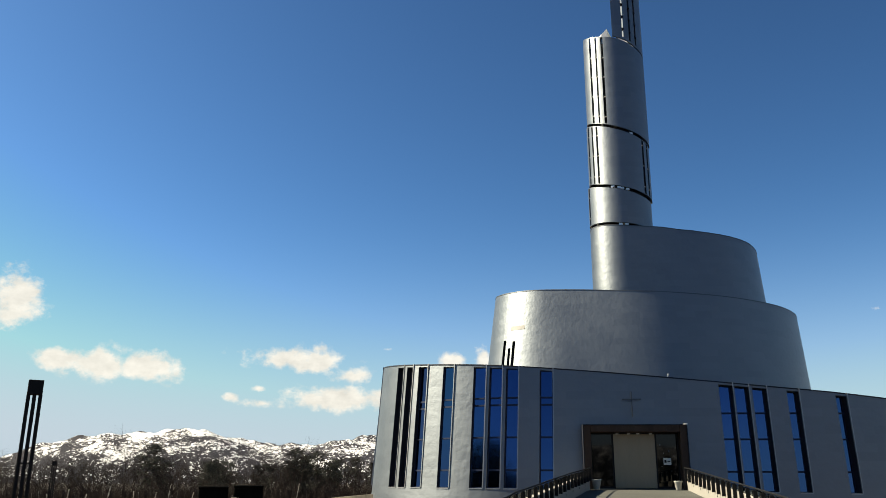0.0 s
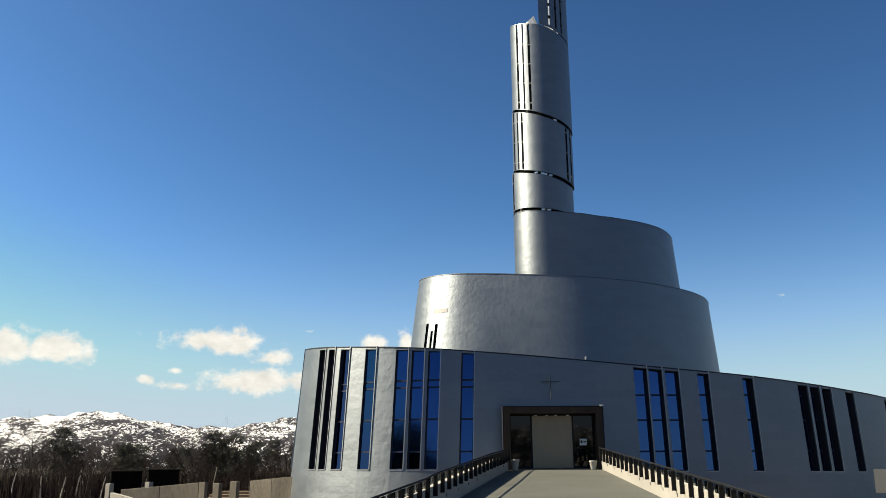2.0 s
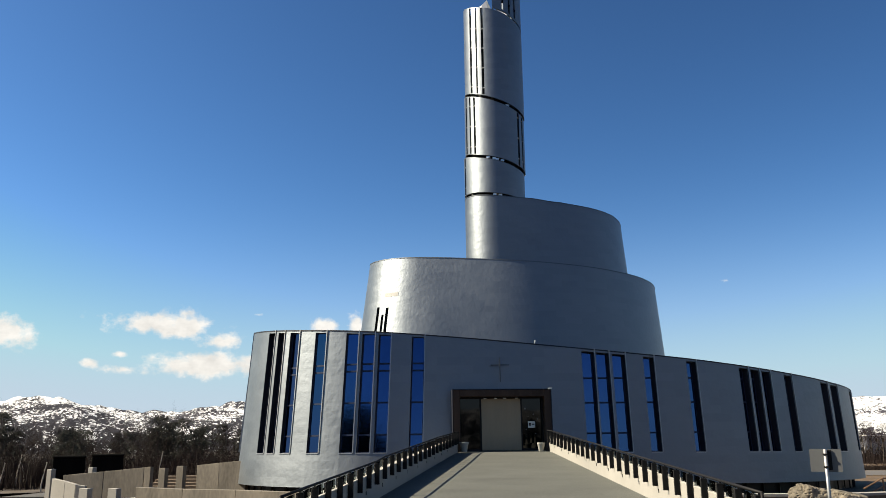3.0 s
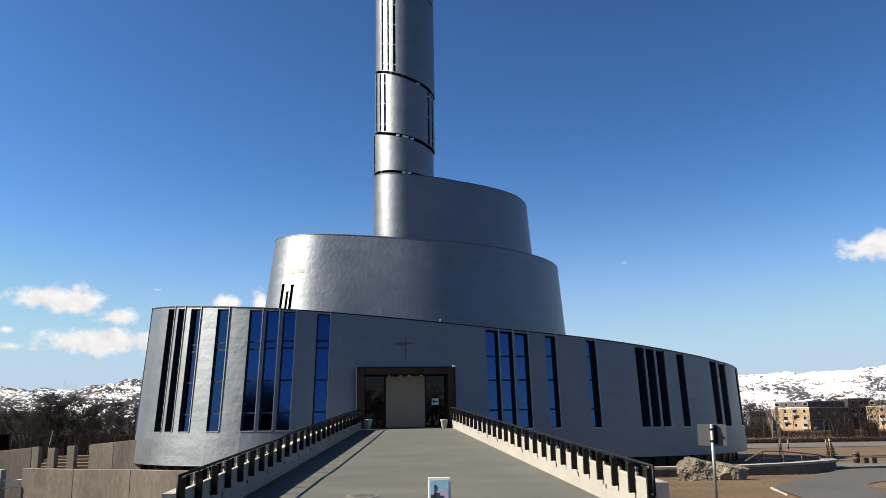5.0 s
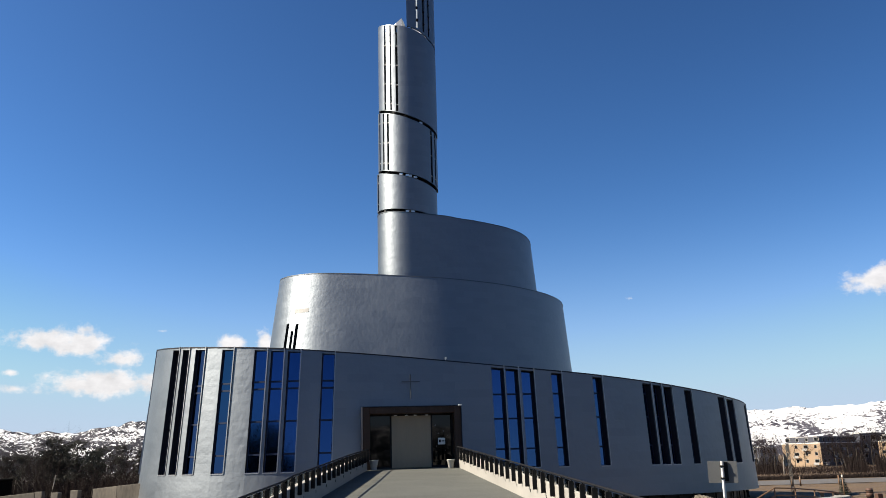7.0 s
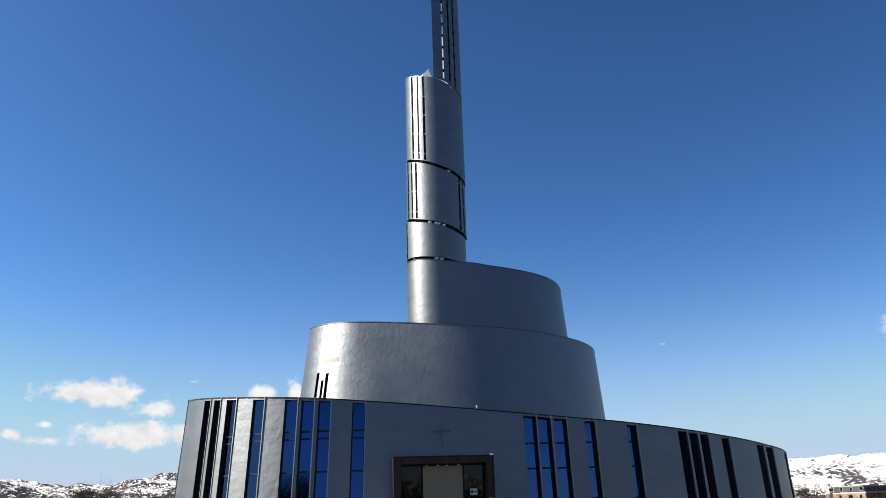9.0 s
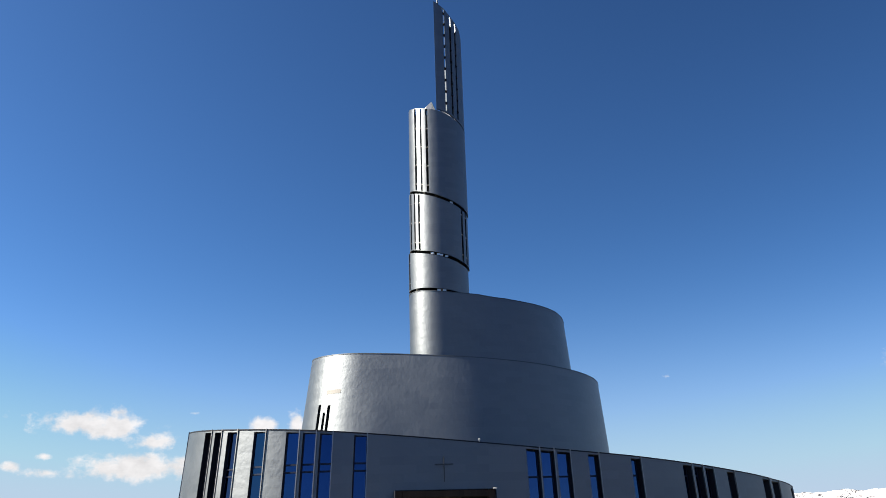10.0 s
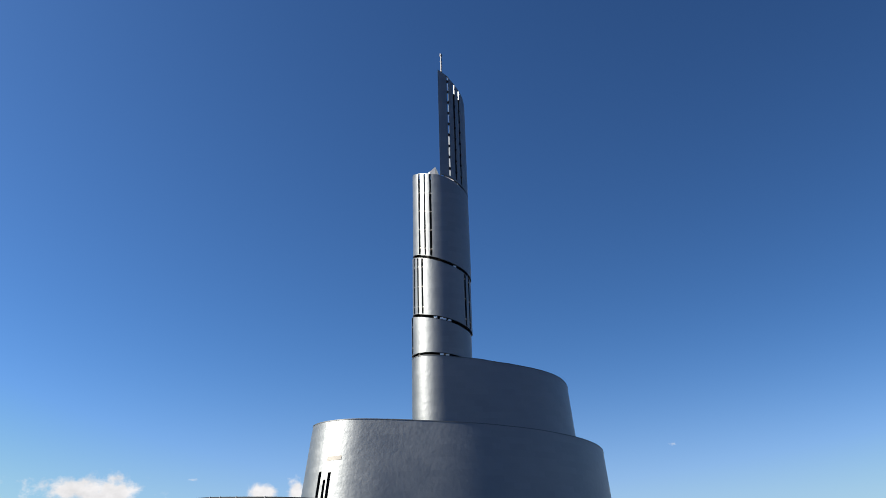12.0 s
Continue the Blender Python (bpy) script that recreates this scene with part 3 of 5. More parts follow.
# recessed cellar strip with dark glazing under the skirt
bm = bmesh.new()
prev = None
for i in range(181):
    a = -194 + 2 * i
    row = [bm.verts.new(BASE.at(a, -1.9, 0.8)), bm.verts.new(BASE.at(a, 0.3, 0.8))]
    if prev:
        bm.faces.new((prev[0], row[0], row[1], prev[1]))
    prev = row
part("cellar_glazing", bm, CELLAR, church, "dark recessed cellar glazing")
for i in range(48):
    a = -160 + 3.5 * i
    p = BASE.at(a, 0, 0.7)
    bm = boxed(-0.04, 0.04, -0.04, 0.04, -1.9, 0.1)
    part("cellar_mullion", bm, DARK_METAL, church).matrix_local = pose(p.x, p.y, 0, 0, 0, a)

# portal
PM = pose(0.10, 41.35, 1.62, 0, 0, 8.0)
portal = part("portal_frame", boxed(0, 0.01, 0, 0.01, 0, 0.01), PORTALM, church, "dark bronze-clad door surround")
bm = bmesh.new()
box(bm, -2.46, -2.12, -0.55, 0.6, -0.1, 2.96, PM, 0.02)
box(bm, 2.12, 2.46, -0.55, 0.6, -0.1, 2.96, PM, 0.02)
box(bm, -2.12, 2.12, -0.55, 0.6, 2.62, 2.958, PM, 0.02)
bm.to_mesh(portal.data)
bm.free()
bm = bmesh.new()
box(bm, -2.49, -2.46, -0.58, 0.5, -0.1, 2.99, PM)
box(bm, 2.46, 2.49, -0.58, 0.5, -0.1, 2.99, PM)
box(bm, -2.46, 2.46, -0.58, 0.5, 2.96, 2.99, PM)
part("edge_profile", bm, JAMB_SHADE_TRIM, portal, "thin dark edge profile")
part("portal_lamp", boxed(2.32, 2.50, -0.65, -0.585, 2.96, 3.03, PM, 0.012), WHITE, portal, "small white lamp box on the corner")
for i in range(14):
    bm = boxed(-2.10 + i * 0.30, -1.805 + i * 0.30, -0.565, -0.55, 2.65, 2.93, PM)
    part("cladding_board", bm, PORTALM, portal)
# the vestibule's darkness is put into this sheet's colour
part("vestibule", boxed(-2.14, 2.14, 0.9, 1.0, -0.1, 2.7, PM), SHADE_BLACK, portal, "black sheet standing in for the unlit vestibule behind the glass")
part("threshold", boxed(-2.14, 2.14, -0.5, 0.9, -0.08, 0.0, PM), DECK, portal)
bm = bmesh.new()
for x in (-2.1, -1.02, 1.02, 2.1):
    box(bm, x - 0.05, x + 0.05, 0.0, 0.12, 0, 2.62, PM, 0.008)
box(bm, -2.12, 2.12, 0.005, 0.115, 2.54, 2.62, PM)
box(bm, -2.14, -1.02, 0.005, 0.115, 0, 0.1, PM)
box(bm, 1.02, 2.14, 0.005, 0.115, 0, 0.1, PM)
part("glazing_frame", bm, DARK_METAL, portal)
for x0, x1 in ((-2.05, -1.07), (1.07, 2.05)):
    part("side_pane", boxed(x0, x1, 0.05, 0.07, 0.1, 2.54, PM), GLASS_DOOR, portal)
part("door_track", boxed(-1.1, 1.1, -0.06, -0.035, 2.55, 2.60, PM), DARK_METAL, portal)
# pale blocks added for a row of small light dots on the track
for x in (-0.8, -0.25, 0.2, 0.8):
    part("track_light_dot", boxed(x - 0.07, x + 0.07, -0.075, -0.061, 2.54, 2.58, PM), PALE_METAL, portal)
part("door_leaf", boxed(-0.99, 0.99, -0.03, 0.04, 0.02, 2.54, PM, 0.008), DOORM, church, "large plain tan wooden sliding door, closed")
bm = boxed(1.36, 1.72, 0.035, 0.045, 1.1, 1.42, PM)
part("notice", bm, WHITE, portal, "white paper notice behind the glass")
for x, z, w, h in ((1.2, 2.0, 0.10, 0.14), (1.62, 1.72, 0.09, 0.12), (1.36, 1.62, 0.05, 0.07), (1.85, 1.5, 0.06, 0.09), (1.25, 1.0, 0.08, 0.06), (1.7, 0.8, 0.1, 0.05)):
    part("leaflet", boxed(x, x + w * 0.6, 0.036, 0.044, z, z + h * 0.6, PM), SIGN_BACK, portal)
bm = boxed(1.4, 1.5, 0.03, 0.034, 1.2, 1.34, PM)
box(bm, 1.54, 1.68, 0.03, 0.034, 1.24, 1.30, PM)
part("notice_print", bm, DARK_METAL, portal)

# wall cross
CROSS = material("grey_steel", (0.05, 0.055, 0.06), 0.5, 0.5, 0.15, 6)
bm = bmesh.new()
CM = pose(0.09, 41.62, 5.78, -3, 0, 8)
box(bm, -0.022, 0.022, -0.16, -0.12, -0.78, 0.47, CM, 0.006)
box(bm, -0.47, 0.47, -0.155, -0.125, 0.06, 0.11, CM, 0.006)
for zz in (-0.5, 0.4):
    box(bm, -0.012, 0.012, -0.11, 0.25, zz, zz + 0.024, CM)
part("wall_cross", bm, CROSS, church, "slender dark metal cross on the wall")

# middle tier
mid_rim = lerp_table([(-360, 13.2), (-200, 15.3), (-167, 15.05), (-157.5, 14.92), (-144.2, 14.77), (-123.9, 14.58), (-108.4, 14.43), (-91.5, 14.24), (-75.9, 14.06), (-49.4, 13.77), (-23.9, 13.56), (-6.6, 13.51), (7.5, 13.5), (60, 12.6), (159, 12.0), (160, 15.3), (360, 15)])
slits = [(-146.9, -145.0, const(9.39), const(11.34)), (-143.2, -141.7, const(9.5), const(10.75)), (-140.8, -139.1, const(9.5), const(11.2))]
part("middle_tier", shell(MID, -200, 160, const(3.5), mid_rim, slits, 2.5, 0.4, 6), TITAN, church, "round titanium-clad middle tier leaning inwards", True)
part("middle_coping", band(MID, -200, 159.9, mid_rim, 0.03, 0.03, 0.02), COPING, church)
part("middle_roof", cap(MID, lerp_table([(-360, 14.9), (-160, 14.9), (-10, 13.0), (150, 11.8), (200, 15), (360, 15)]), 0.3, 0.41), DARK_METAL, church)
for a0, a1, zl, zh in slits:
    bm = bmesh.new()
    slab(bm, MID.at(a0, zl(0), 0.3), MID.at(a1, zl(0), 0.3), MID.at(a1, zh(0), 0.3), MID.at(a0, zh(0), 0.3), 0.03)
    w = part("slit_window", bm, SHADE_BLACK, church, "narrow dark slit window")
    bm = bmesh.new()
    # black lining carries the shade inside the slit's recess
    for a, s in ((a0, 0.03), (a1, -0.03)):
        pts = [MID.at(a + s, zl(0), 0.01), MID.at(a + s, zl(0), 0.3), MID.at(a + s, zh(0), 0.3), MID.at(a + s, zh(0), 0.01)]
        slab(bm, *(pts if s < 0 else pts[::-1]), 0.004)
    part("jamb_shade_lining", bm, SHADE_BLACK, w)

# thin grey plate that follows the curve of the middle tier
bm = bmesh.new()
prev = None
for i in range(9):
    a = -142.5 + i
    ring = [bm.verts.new(MID.at(a, z, o)) for z, o in ((11.98 - i * 0.003, -0.010), (12.27 - i * 0.006, -0.006), (12.27 - i * 0.006, 0.05), (11.98 - i * 0.003, 0.05))]
    if prev:
        for k in range(4):
            bm.faces.new((prev[k], ring[k], ring[(k + 1) % 4], prev[(k + 1) % 4]))
    else:
        bm.faces.new(ring[::-1])
    prev = ring
bm.faces.new(prev)
bmesh.ops.recalc_face_normals(bm, faces=bm.faces[:])
part("wall_plate", bm, GREY_PLATE, church, "long low grey plate on the middle tier")

# upper tier
upp_rim = lerp_table([(-360, 17.5), (-200, 19.7), (-165, 19.5), (-149, 19.42), (-138, 19.32), (-123, 19.14), (-110, 19.06), (-83, 18.97), (-61.1, 18.79), (-49, 18.72), (-31.2, 18.5), (-12.6, 18.32), (-5, 18.25), (60, 17.3), (159, 16.9), (160, 19.7), (360, 19.5)])
part("upper_tier", shell(UPP, -200, 160, const(11), upp_rim, (), 2.5, 0.3, 6), TITAN, church, "titanium-clad upper tier curving into the tower", True)
part("upper_coping", band(UPP, -200, 159.9, upp_rim, 0.03, 0.025, 0.02), COPING, church)
part("upper_roof", cap(UPP, lerp_table([(-360, 19.2), (-150, 19.2), (-11, 17.5), (150, 16.8), (200, 19.4), (360, 19.4)]), 0.3, 0.31), DARK_METAL, church)

# bell tower: sheet-clad segments with slots and gaps; a black core holds their shade
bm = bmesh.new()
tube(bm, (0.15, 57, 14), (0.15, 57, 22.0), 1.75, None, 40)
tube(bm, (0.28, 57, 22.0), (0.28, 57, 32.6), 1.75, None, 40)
part("tower_shade_core", bm, SHADE_BLACK, church, "", True)


def ring_height(points):
    """A rim that falls from the west round the front to the east and climbs again behind."""
    return lerp_table([(-190, points[0][1] + 0.1)] + points + [(170, points[0][1] + 0.1)])


T1 = ring_height([(-165, 19.58), (-150, 19.52), (-126, 19.42), (-92, 19.24), (-71, 19.14), (-40, 19.0), (0, 18.9)])
T2 = ring_height([(-165, 22.72), (-149, 22.57), (-125, 22.28), (-96, 22.0), (-69, 21.73), (-44, 21.47), (-24, 21.36), (0, 21.2)])
T3 = ring_height([(-165, 27.58), (-150, 27.38), (-114, 26.87), (-80, 26.35), (-57, 26.06), (-31, 25.76), (0, 25.5)])
T4 = ring_height([(-165, 34.85), (-150, 34.62), (-124, 34.28), (-109, 34.08), (-93, 33.9), (-63, 33.48), (-41, 33.1), (-10, 32.8), (10, 32.7)])


def raised(fn, dz):
    return lambda a: fn(a) + dz


def segment(plan, name, low, high, slots, label, z_pad=0.05):
    ops = [(m - w / 2, m + w / 2, raised(low, z_pad), raised(high, -z_pad)) for m, w in slots]
    seg = part(name, shell(plan, -190, 170, low, high, ops, 3.0, 0.12, 8), TITAN, church, label, True)
    for m, w in slots:
        zl, zh = low(m) + 0.1, high(m) - 0.1
        z = zl + 0.5
        while z < zh - 0.2:
            bm = bmesh.new()
            tube(bm, plan.at(m - w / 2, z, 0.06), plan.at(m + w / 2, z, 0.06), 0.045, None, 6)
            part("slot_bracket", bm, PALE_METAL, seg)
            z += 1.6
    return seg


segment(TOW, "tower_segment", raised(T1, 0.12), raised(T2, -0.10), [(-164, 9), (5, 6)], "lowest tower segment of bright titanium sheet")
segment(TOW_B, "tower_segment", raised(T2, 0.12), raised(T3, -0.10), [(-158.5, 6.5), (-143, 4.5), (-130.5, 5), (-38, 5.5), (-23.5, 6), (5, 6)], "middle tower segment with narrow vertical slots")
segment(TOW_C, "tower_segment", raised(T3, 0.12), raised(T4, 0.0), [(-138.8, 6), (-124.2, 4), (-111, 5), (20, 6)], "tall tower segment with narrow vertical slots")
for fn, angles in ((T1, (-93, -82)), (T2, (-104, -92, -86, -76)), (T3, (-62,))):
    for a in angles:
        p = TOW_B.at(a, fn(a) + 0.01, 0.12)
        bm = boxed(-0.2, 0.05, -0.12, 0.12, -0.07, 0.07)
        part("joint_bracket", bm, PALE_METAL, church).matrix_local = pose(p.x, p.y, p.z, 0, 0, a)

# the spire: an open half shell
top_rim = lerp_table([(-90, 44.1), (-70, 43.5), (-53, 42.85), (-37, 42.4), (-22, 42.1), (-3, 41.5), (40, 40.7), (80, 40.2)])
spire_slots = [(-68.5, 3.6), (-54, 4), (-40, 4)]
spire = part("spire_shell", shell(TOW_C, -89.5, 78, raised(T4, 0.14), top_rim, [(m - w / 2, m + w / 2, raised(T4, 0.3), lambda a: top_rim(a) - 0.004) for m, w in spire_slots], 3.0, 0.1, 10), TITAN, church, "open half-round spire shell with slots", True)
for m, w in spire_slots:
    if m > -60:  # black plates in the farther slots stand in for the shell's shaded inside
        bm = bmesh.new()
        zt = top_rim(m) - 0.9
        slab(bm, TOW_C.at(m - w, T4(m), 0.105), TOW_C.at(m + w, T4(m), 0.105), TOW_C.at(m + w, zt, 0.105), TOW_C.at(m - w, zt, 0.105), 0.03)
        part("slot_shade_backing", bm, SHADE_BLACK, spire)
    z = T4(m) + 1.0
    while z < top_rim(m) - 0.4:
        bm = bmesh.new()
        tube(bm, TOW_C.at(m - w / 2, z, 0.05), TOW_C.at(m + w / 2, z, 0.05), 0.11, None, 6)
        part("slot_bracket", bm, DARK_METAL, spire)
        z += 1.05
bm = bmesh.new()
for a in (-88, -80):
    p = TOW_C.at(a, 0, 0.12)
    tube(bm, (p.x, p.y, 33.6), (p.x, p.y, 44.0), 0.05, None, 6)
part("spire_stiffener", bm, DARK_METAL, church)
bm = bmesh.new()  # sloping roof at the foot of the spire
pts = [TOW_C.at(a, 0, 0.15) for a in range(-100, -281, -12)]
ring = [bm.verts.new((p.x, p.y, 34.0 + 0.85 * max(0, p.x + 0.9))) for p in pts]
bm.faces.new(ring)
r = bmesh.ops.extrude_face_region(bm, geom=bm.faces[:])
bmesh.ops.translate(bm, verts=[v for v in r["geom"] if isinstance(v, bmesh.types.BMVert)], vec=(0, 0, -0.8))
part("tower_roof", bm, TITAN_TRIM, church, "small sloping roof at the foot of the spire")
bm = bmesh.new()
p = TOW_C.at(-89, 0, 0.08)
tube(bm, (p.x + 0.30, p.y + 0.6, 42.5), (p.x + 0.30, p.y + 0.6, 46.00), 0.085, 0.07, 8)
tube(bm, (p.x + 0.30, p.y + 0.6, 46.00), (p.x + 0.30, p.y + 0.6, 46.20), 0.12, 0.10, 8)
part("lightning_mast", bm, TITAN_TRIM, church, "thin mast with a small knob")
# stem and white block stand in for a gull on the coping
p = BASE.at(-86.5, base_rim(-86.5), 0.2)
bm = bmesh.new()
tube(bm, (p.x, p.y, p.z), (p.x, p.y, p.z + 0.18), 0.02, None, 6)
box(bm, p.x - 0.03, p.x + 0.06, p.y - 0.04, p.y + 0.04, p.z + 0.13, p.z + 0.22, None, 0.015)
part("rim_gull", bm, WHITE, church, "small white stand-in for a gull on the coping")

# ---- things before the church ----
POT = material("grey_cast_stone", (0.30, 0.30, 0.29), 0.75, 0, 0.15, 6)


def planter(m):
    t = thing("planter", "tapered pale concrete planter pot beside the door", "planter", "planters by the door", m=m)
    bm = bmesh.new()
    prof = [(0.0, 0.0), (0.14, 0.0), (0.16, 0.03), (0.24, 0.48), (0.26, 0.50), (0.26, 0.56), (0.22, 0.56), (0.21, 0.48), (0.0, 0.48)]
    rings = []
    for r, z in prof[1:-1]:
        rings.append([bm.verts.new((r * math.cos(i * math.tau / 20), r * math.sin(i * math.tau / 20), z)) for i in range(20)])
    bm.faces.new(rings[0][::-1])
    for a, b in zip(rings, rings[1:]):
        for i in range(20):
            bm.faces.new((a[i], a[(i + 1) % 20], b[(i + 1) % 20], b[i]))
    part("pot", bm, POT, t, "", True)
    bm = bmesh.new()
    tube(bm, (0, 0, 0.4), (0, 0, 0.5), 0.21, None, 16)
    part("soil", bm, BARK, t)
    return t


SHRUNK = Matrix.Scale(0.86, 4)
pot = planter(pose(-1.72, 39.9, deck_z(39.6)) @ SHRUNK)
copy_thing(pot, pose(1.97, 39.9, deck_z(39.6)) @ SHRUNK)

# poster stand
stand = thing("poster_stand", "white framed poster stand with a blue landscape poster", "sign", m=pose(0.59, 14.0, 0.0, -6, 0, -3))
part("frame", boxed(-0.19, 0.19, -0.02, 0.02, 0.36, 0.98, None, 0.008), WHITE, stand, "white frame")
POST_SKY = material("poster_sky", (0.216, 0.396, 0.5184), 0.4, 0, 0.25, 3)
POST_DARK = material("poster_dark", (0.0216, 0.036, 0.0576), 0.4, 0, 0.3, 6)
POST_LILAC = material("poster_lilac", (0.396, 0.324, 0.432), 0.4, 0, 0.2, 5)
part("poster", boxed(-0.155, 0.155, -0.026, -0.0205, 0.40, 0.93), POST_SKY, stand)
part("poster_band", boxed(-0.15, 0.15, -0.029, -0.0265, 0.60, 0.76), POST_LILAC, stand)
bm = bmesh.new()
for x0, x1, z1 in ((-0.145, -0.09, 0.70), (-0.09, 0.0, 0.73), (-0.085, -0.055, 0.86), (0.0, 0.07, 0.68), (0.07, 0.145, 0.64)):
    box(bm, x0, x1, -0.032, -0.0295, 0.50, z1)
part("poster_picture", bm, POST_DARK, stand)
for x in (-0.15, 0.15):
    bm = bmesh.new()
    tube(bm, (x, 0, 0.4), (x, 0, 0.02), 0.012, None, 6)
    box(bm, x - 0.02, x + 0.02, -0.2, 0.2, 0.0, 0.025)
    part("leg", bm, GALV, stand)

# manhole on the ramp
COVER = material("worn_iron", (0.105, 0.103, 0.092), 0.7, 0.1, 0.3, 6)
hole = thing("manhole_cover", "round cast-iron cover with a pale ring in the ramp", "manhole cover", m=pose(-0.9, 18.4, deck_z(18.4) + 0.004, 3.35))
bm = bmesh.new()
tube(bm, (0, 0, -0.03), (0, 0, 0.006), 0.37, None, 28)
part("ring", bm, COVER, hole)
bm = bmesh.new()
tube(bm, (0, 0, -0.02), (0, 0, 0.010), 0.29, None, 28)
part("lid", bm, DECK, hole)
for k in range(5):
    part("rib", boxed(-0.2, 0.2, -0.16 + k * 0.07, -0.135 + k * 0.07, 0.008, 0.014), COVER, hole)

# road sign seen from behind
sign = thing("road_sign", "grey road sign seen from behind on a galvanised post", "sign", m=pose(6.42, 17.0, ground_z(6.4, 17) - 0.02, 0, 1.2, -20))
bm = bmesh.new()
tube(bm, (0, 0, 0), (0, 0, 1.76), 0.034, None, 12)
part("post", bm, GALV, sign, "", True)
part("plate", boxed(-0.29, 0.29, 0.05, 0.055, 1.32, 1.76, None, 0.0), SIGN_BACK, sign, "grey back of the sign plate")
for z in (1.40, 1.64):
    part("clamp", boxed(-0.05, 0.05, -0.045, 0.05, z, z + 0.035, None, 0.008), DARK_METAL, sign)
part("edge_strip", boxed(0.035, 0.11, 0.02, 0.05, 1.36, 1.74), DARK_METAL, sign)


# slatted lamp posts
def lamp_post(m, h, mat, label, name="street_lamp", k=1.0):
    t = thing(name, label, "street lamp", "slatted lamp posts", m=m)
    part("head", boxed(-0.20 * k, 0.20 * k, -0.12, 0.12, h - 0.42, h, None, 0.015), mat, t)
    for x in (-0.155 * k, 0.0, 0.155 * k):
        part("slat", boxed(x - 0.05 * k, x + 0.05 * k, -0.10, 0.10, 0.04, h - 0.42, None, 0.008), mat, t)
    for z in (1.2, 2.6):
        part("tie", boxed(-0.105 * k, 0.105 * k, -0.03, 0.03, z, z + 0.04), mat, t)
    part("foot", boxed(-0.25, 0.25, -0.16, 0.16, 0.0, 0.05, None, 0.01), mat, t)
    return t


lamp_post(pose(-16.52, 20.0, ground_z(-16.5, 20), 0, 0, 40), 4.65 - ground_z(-16.5, 20), DARK_METAL, "tall dark slatted lamp post with a solid head")
POST_DARK_GREY = material("dark_grey_post", (0.045, 0.042, 0.04), 0.7, 0.0, 0.15, 5)
POST_GREY = material("weathered_grey_post", (0.10, 0.096, 0.092), 0.7, 0.1, 0.15, 5)
lamp_post(pose(27.9, 45.0, ground_z(27.9, 45), 0, 0, -31), 4.63 - ground_z(27.9, 45), POST_GREY, "tall grey slatted lamp post on the lawn")
lamp_post(pose(21.2, 45.7, ground_z(21, 45), 0, 0, -25), 2.3 - ground_z(21, 45), POST_DARK_GREY, "short dark slatted lamp post on the lawn", "bollard_lamp", 0.42)
lamp_post(pose(-46.7, 60.0, ground_z(-46, 60), 0, 0, 40), 3.47 - ground_z(-46, 60), DARK_METAL, "dark slatted lamp post at the wood's edge")

# boulder
def boulder(name, centre, size, seed, slope, label):
    """A cracked rock: split faces, a flat top that falls to one side, pits and clefts."""
    rb = random.Random(seed)
    planes = [(Vector((rb.gauss(0, 1), rb.gauss(0, 1), rb.gauss(0.1, 0.7))).normalized(), rb.uniform(0.66, 0.9)) for _ in range(16)]
    planes.append((Vector((slope, -0.1, 1)).normalized(), 0.56))
    bm = bmesh.new()
    bmesh.ops.create_icosphere(bm, subdivisions=5, radius=1.0)
    off = Vector((seed, seed * 0.7, -seed))
    for v in bm.verts:
        n = v.co.normalized()
        r = min([1.0] + [d / n.dot(p) for p, d in planes if n.dot(p) > 0.05])
        q = Vector((n.x * size[0], n.y * size[1], n.z * size[2])) * 2.2
        pit = abs(noise.noise(q * 2.1 + off))
        r *= 1 + 0.10 * noise.noise(q * 1.3 + off) - 0.09 * max(0, 0.10 - pit) / 0.10 + 0.03 * noise.noise(q * 5 + off) + 0.015 * noise.noise(q * 13 + off)
        v.co = Vector((n.x * r * size[0], n.y * r * size[1], max(n.z * r, -0.5) * size[2]))
    ob = part(name, bm, STONE, None, "", False)
    ob.location = centre
    return tagged(ob, label, "boulder", "boulders on the lawn")


boulder("boulder", (9.92, 27.6, ground_z(10, 27.6) + 0.26), (0.80, 0.55, 0.66), 3, 0.30, "big rough grey-brown boulder on the withered lawn")
boulder("boulder", (10.86, 27.35, ground_z(11, 27.4) + 0.14), (0.78, 0.45, 0.56), 8, 0.3, "lower rough boulder lying against the bigger one")

# low walls and stair rail on the east side
def wall_run(name, pts, z0, z1, thick, mat, label, kind="structure", joint=0.02):
    """A free-standing wall along a line in plan, each bay a piece of its own."""
    t = thing(name, label, "wall", kind=kind)
    for (xa, ya), (xb, yb), (za, zb) in zip(pts, pts[1:], z1):
        d = Vector((xb - xa, yb - ya, 0))
        u = d.normalized()
        n = Vector((-u.y, u.x, 0)) * thick
        a, b = Vector((xa, ya, 0)) + u * joint / 2, Vector((xb, yb, 0)) - u * joint / 2
        bm = bmesh.new()
        low = [bm.verts.new((p.x, p.y, z0)) for p in (a, b, b + n, a + n)]
        top = [bm.verts.new((p.x, p.y, z)) for p, z in ((a, za), (b, zb), (b + n, zb), (a + n, za))]
        bm.faces.new(low[::-1])
        bm.faces.new(top)
        for i in range(4):
            j = (i + 1) % 4
            bm.faces.new((low[i], low[j], top[j], top[i]))
        bmesh.ops.recalc_face_normals(bm, faces=bm.faces[:])
        bmesh.ops.bevel(bm, geom=bm.edges[:], offset=0.012, segments=1, affect="EDGES")
        part("bay", bm, mat, t)
    return t


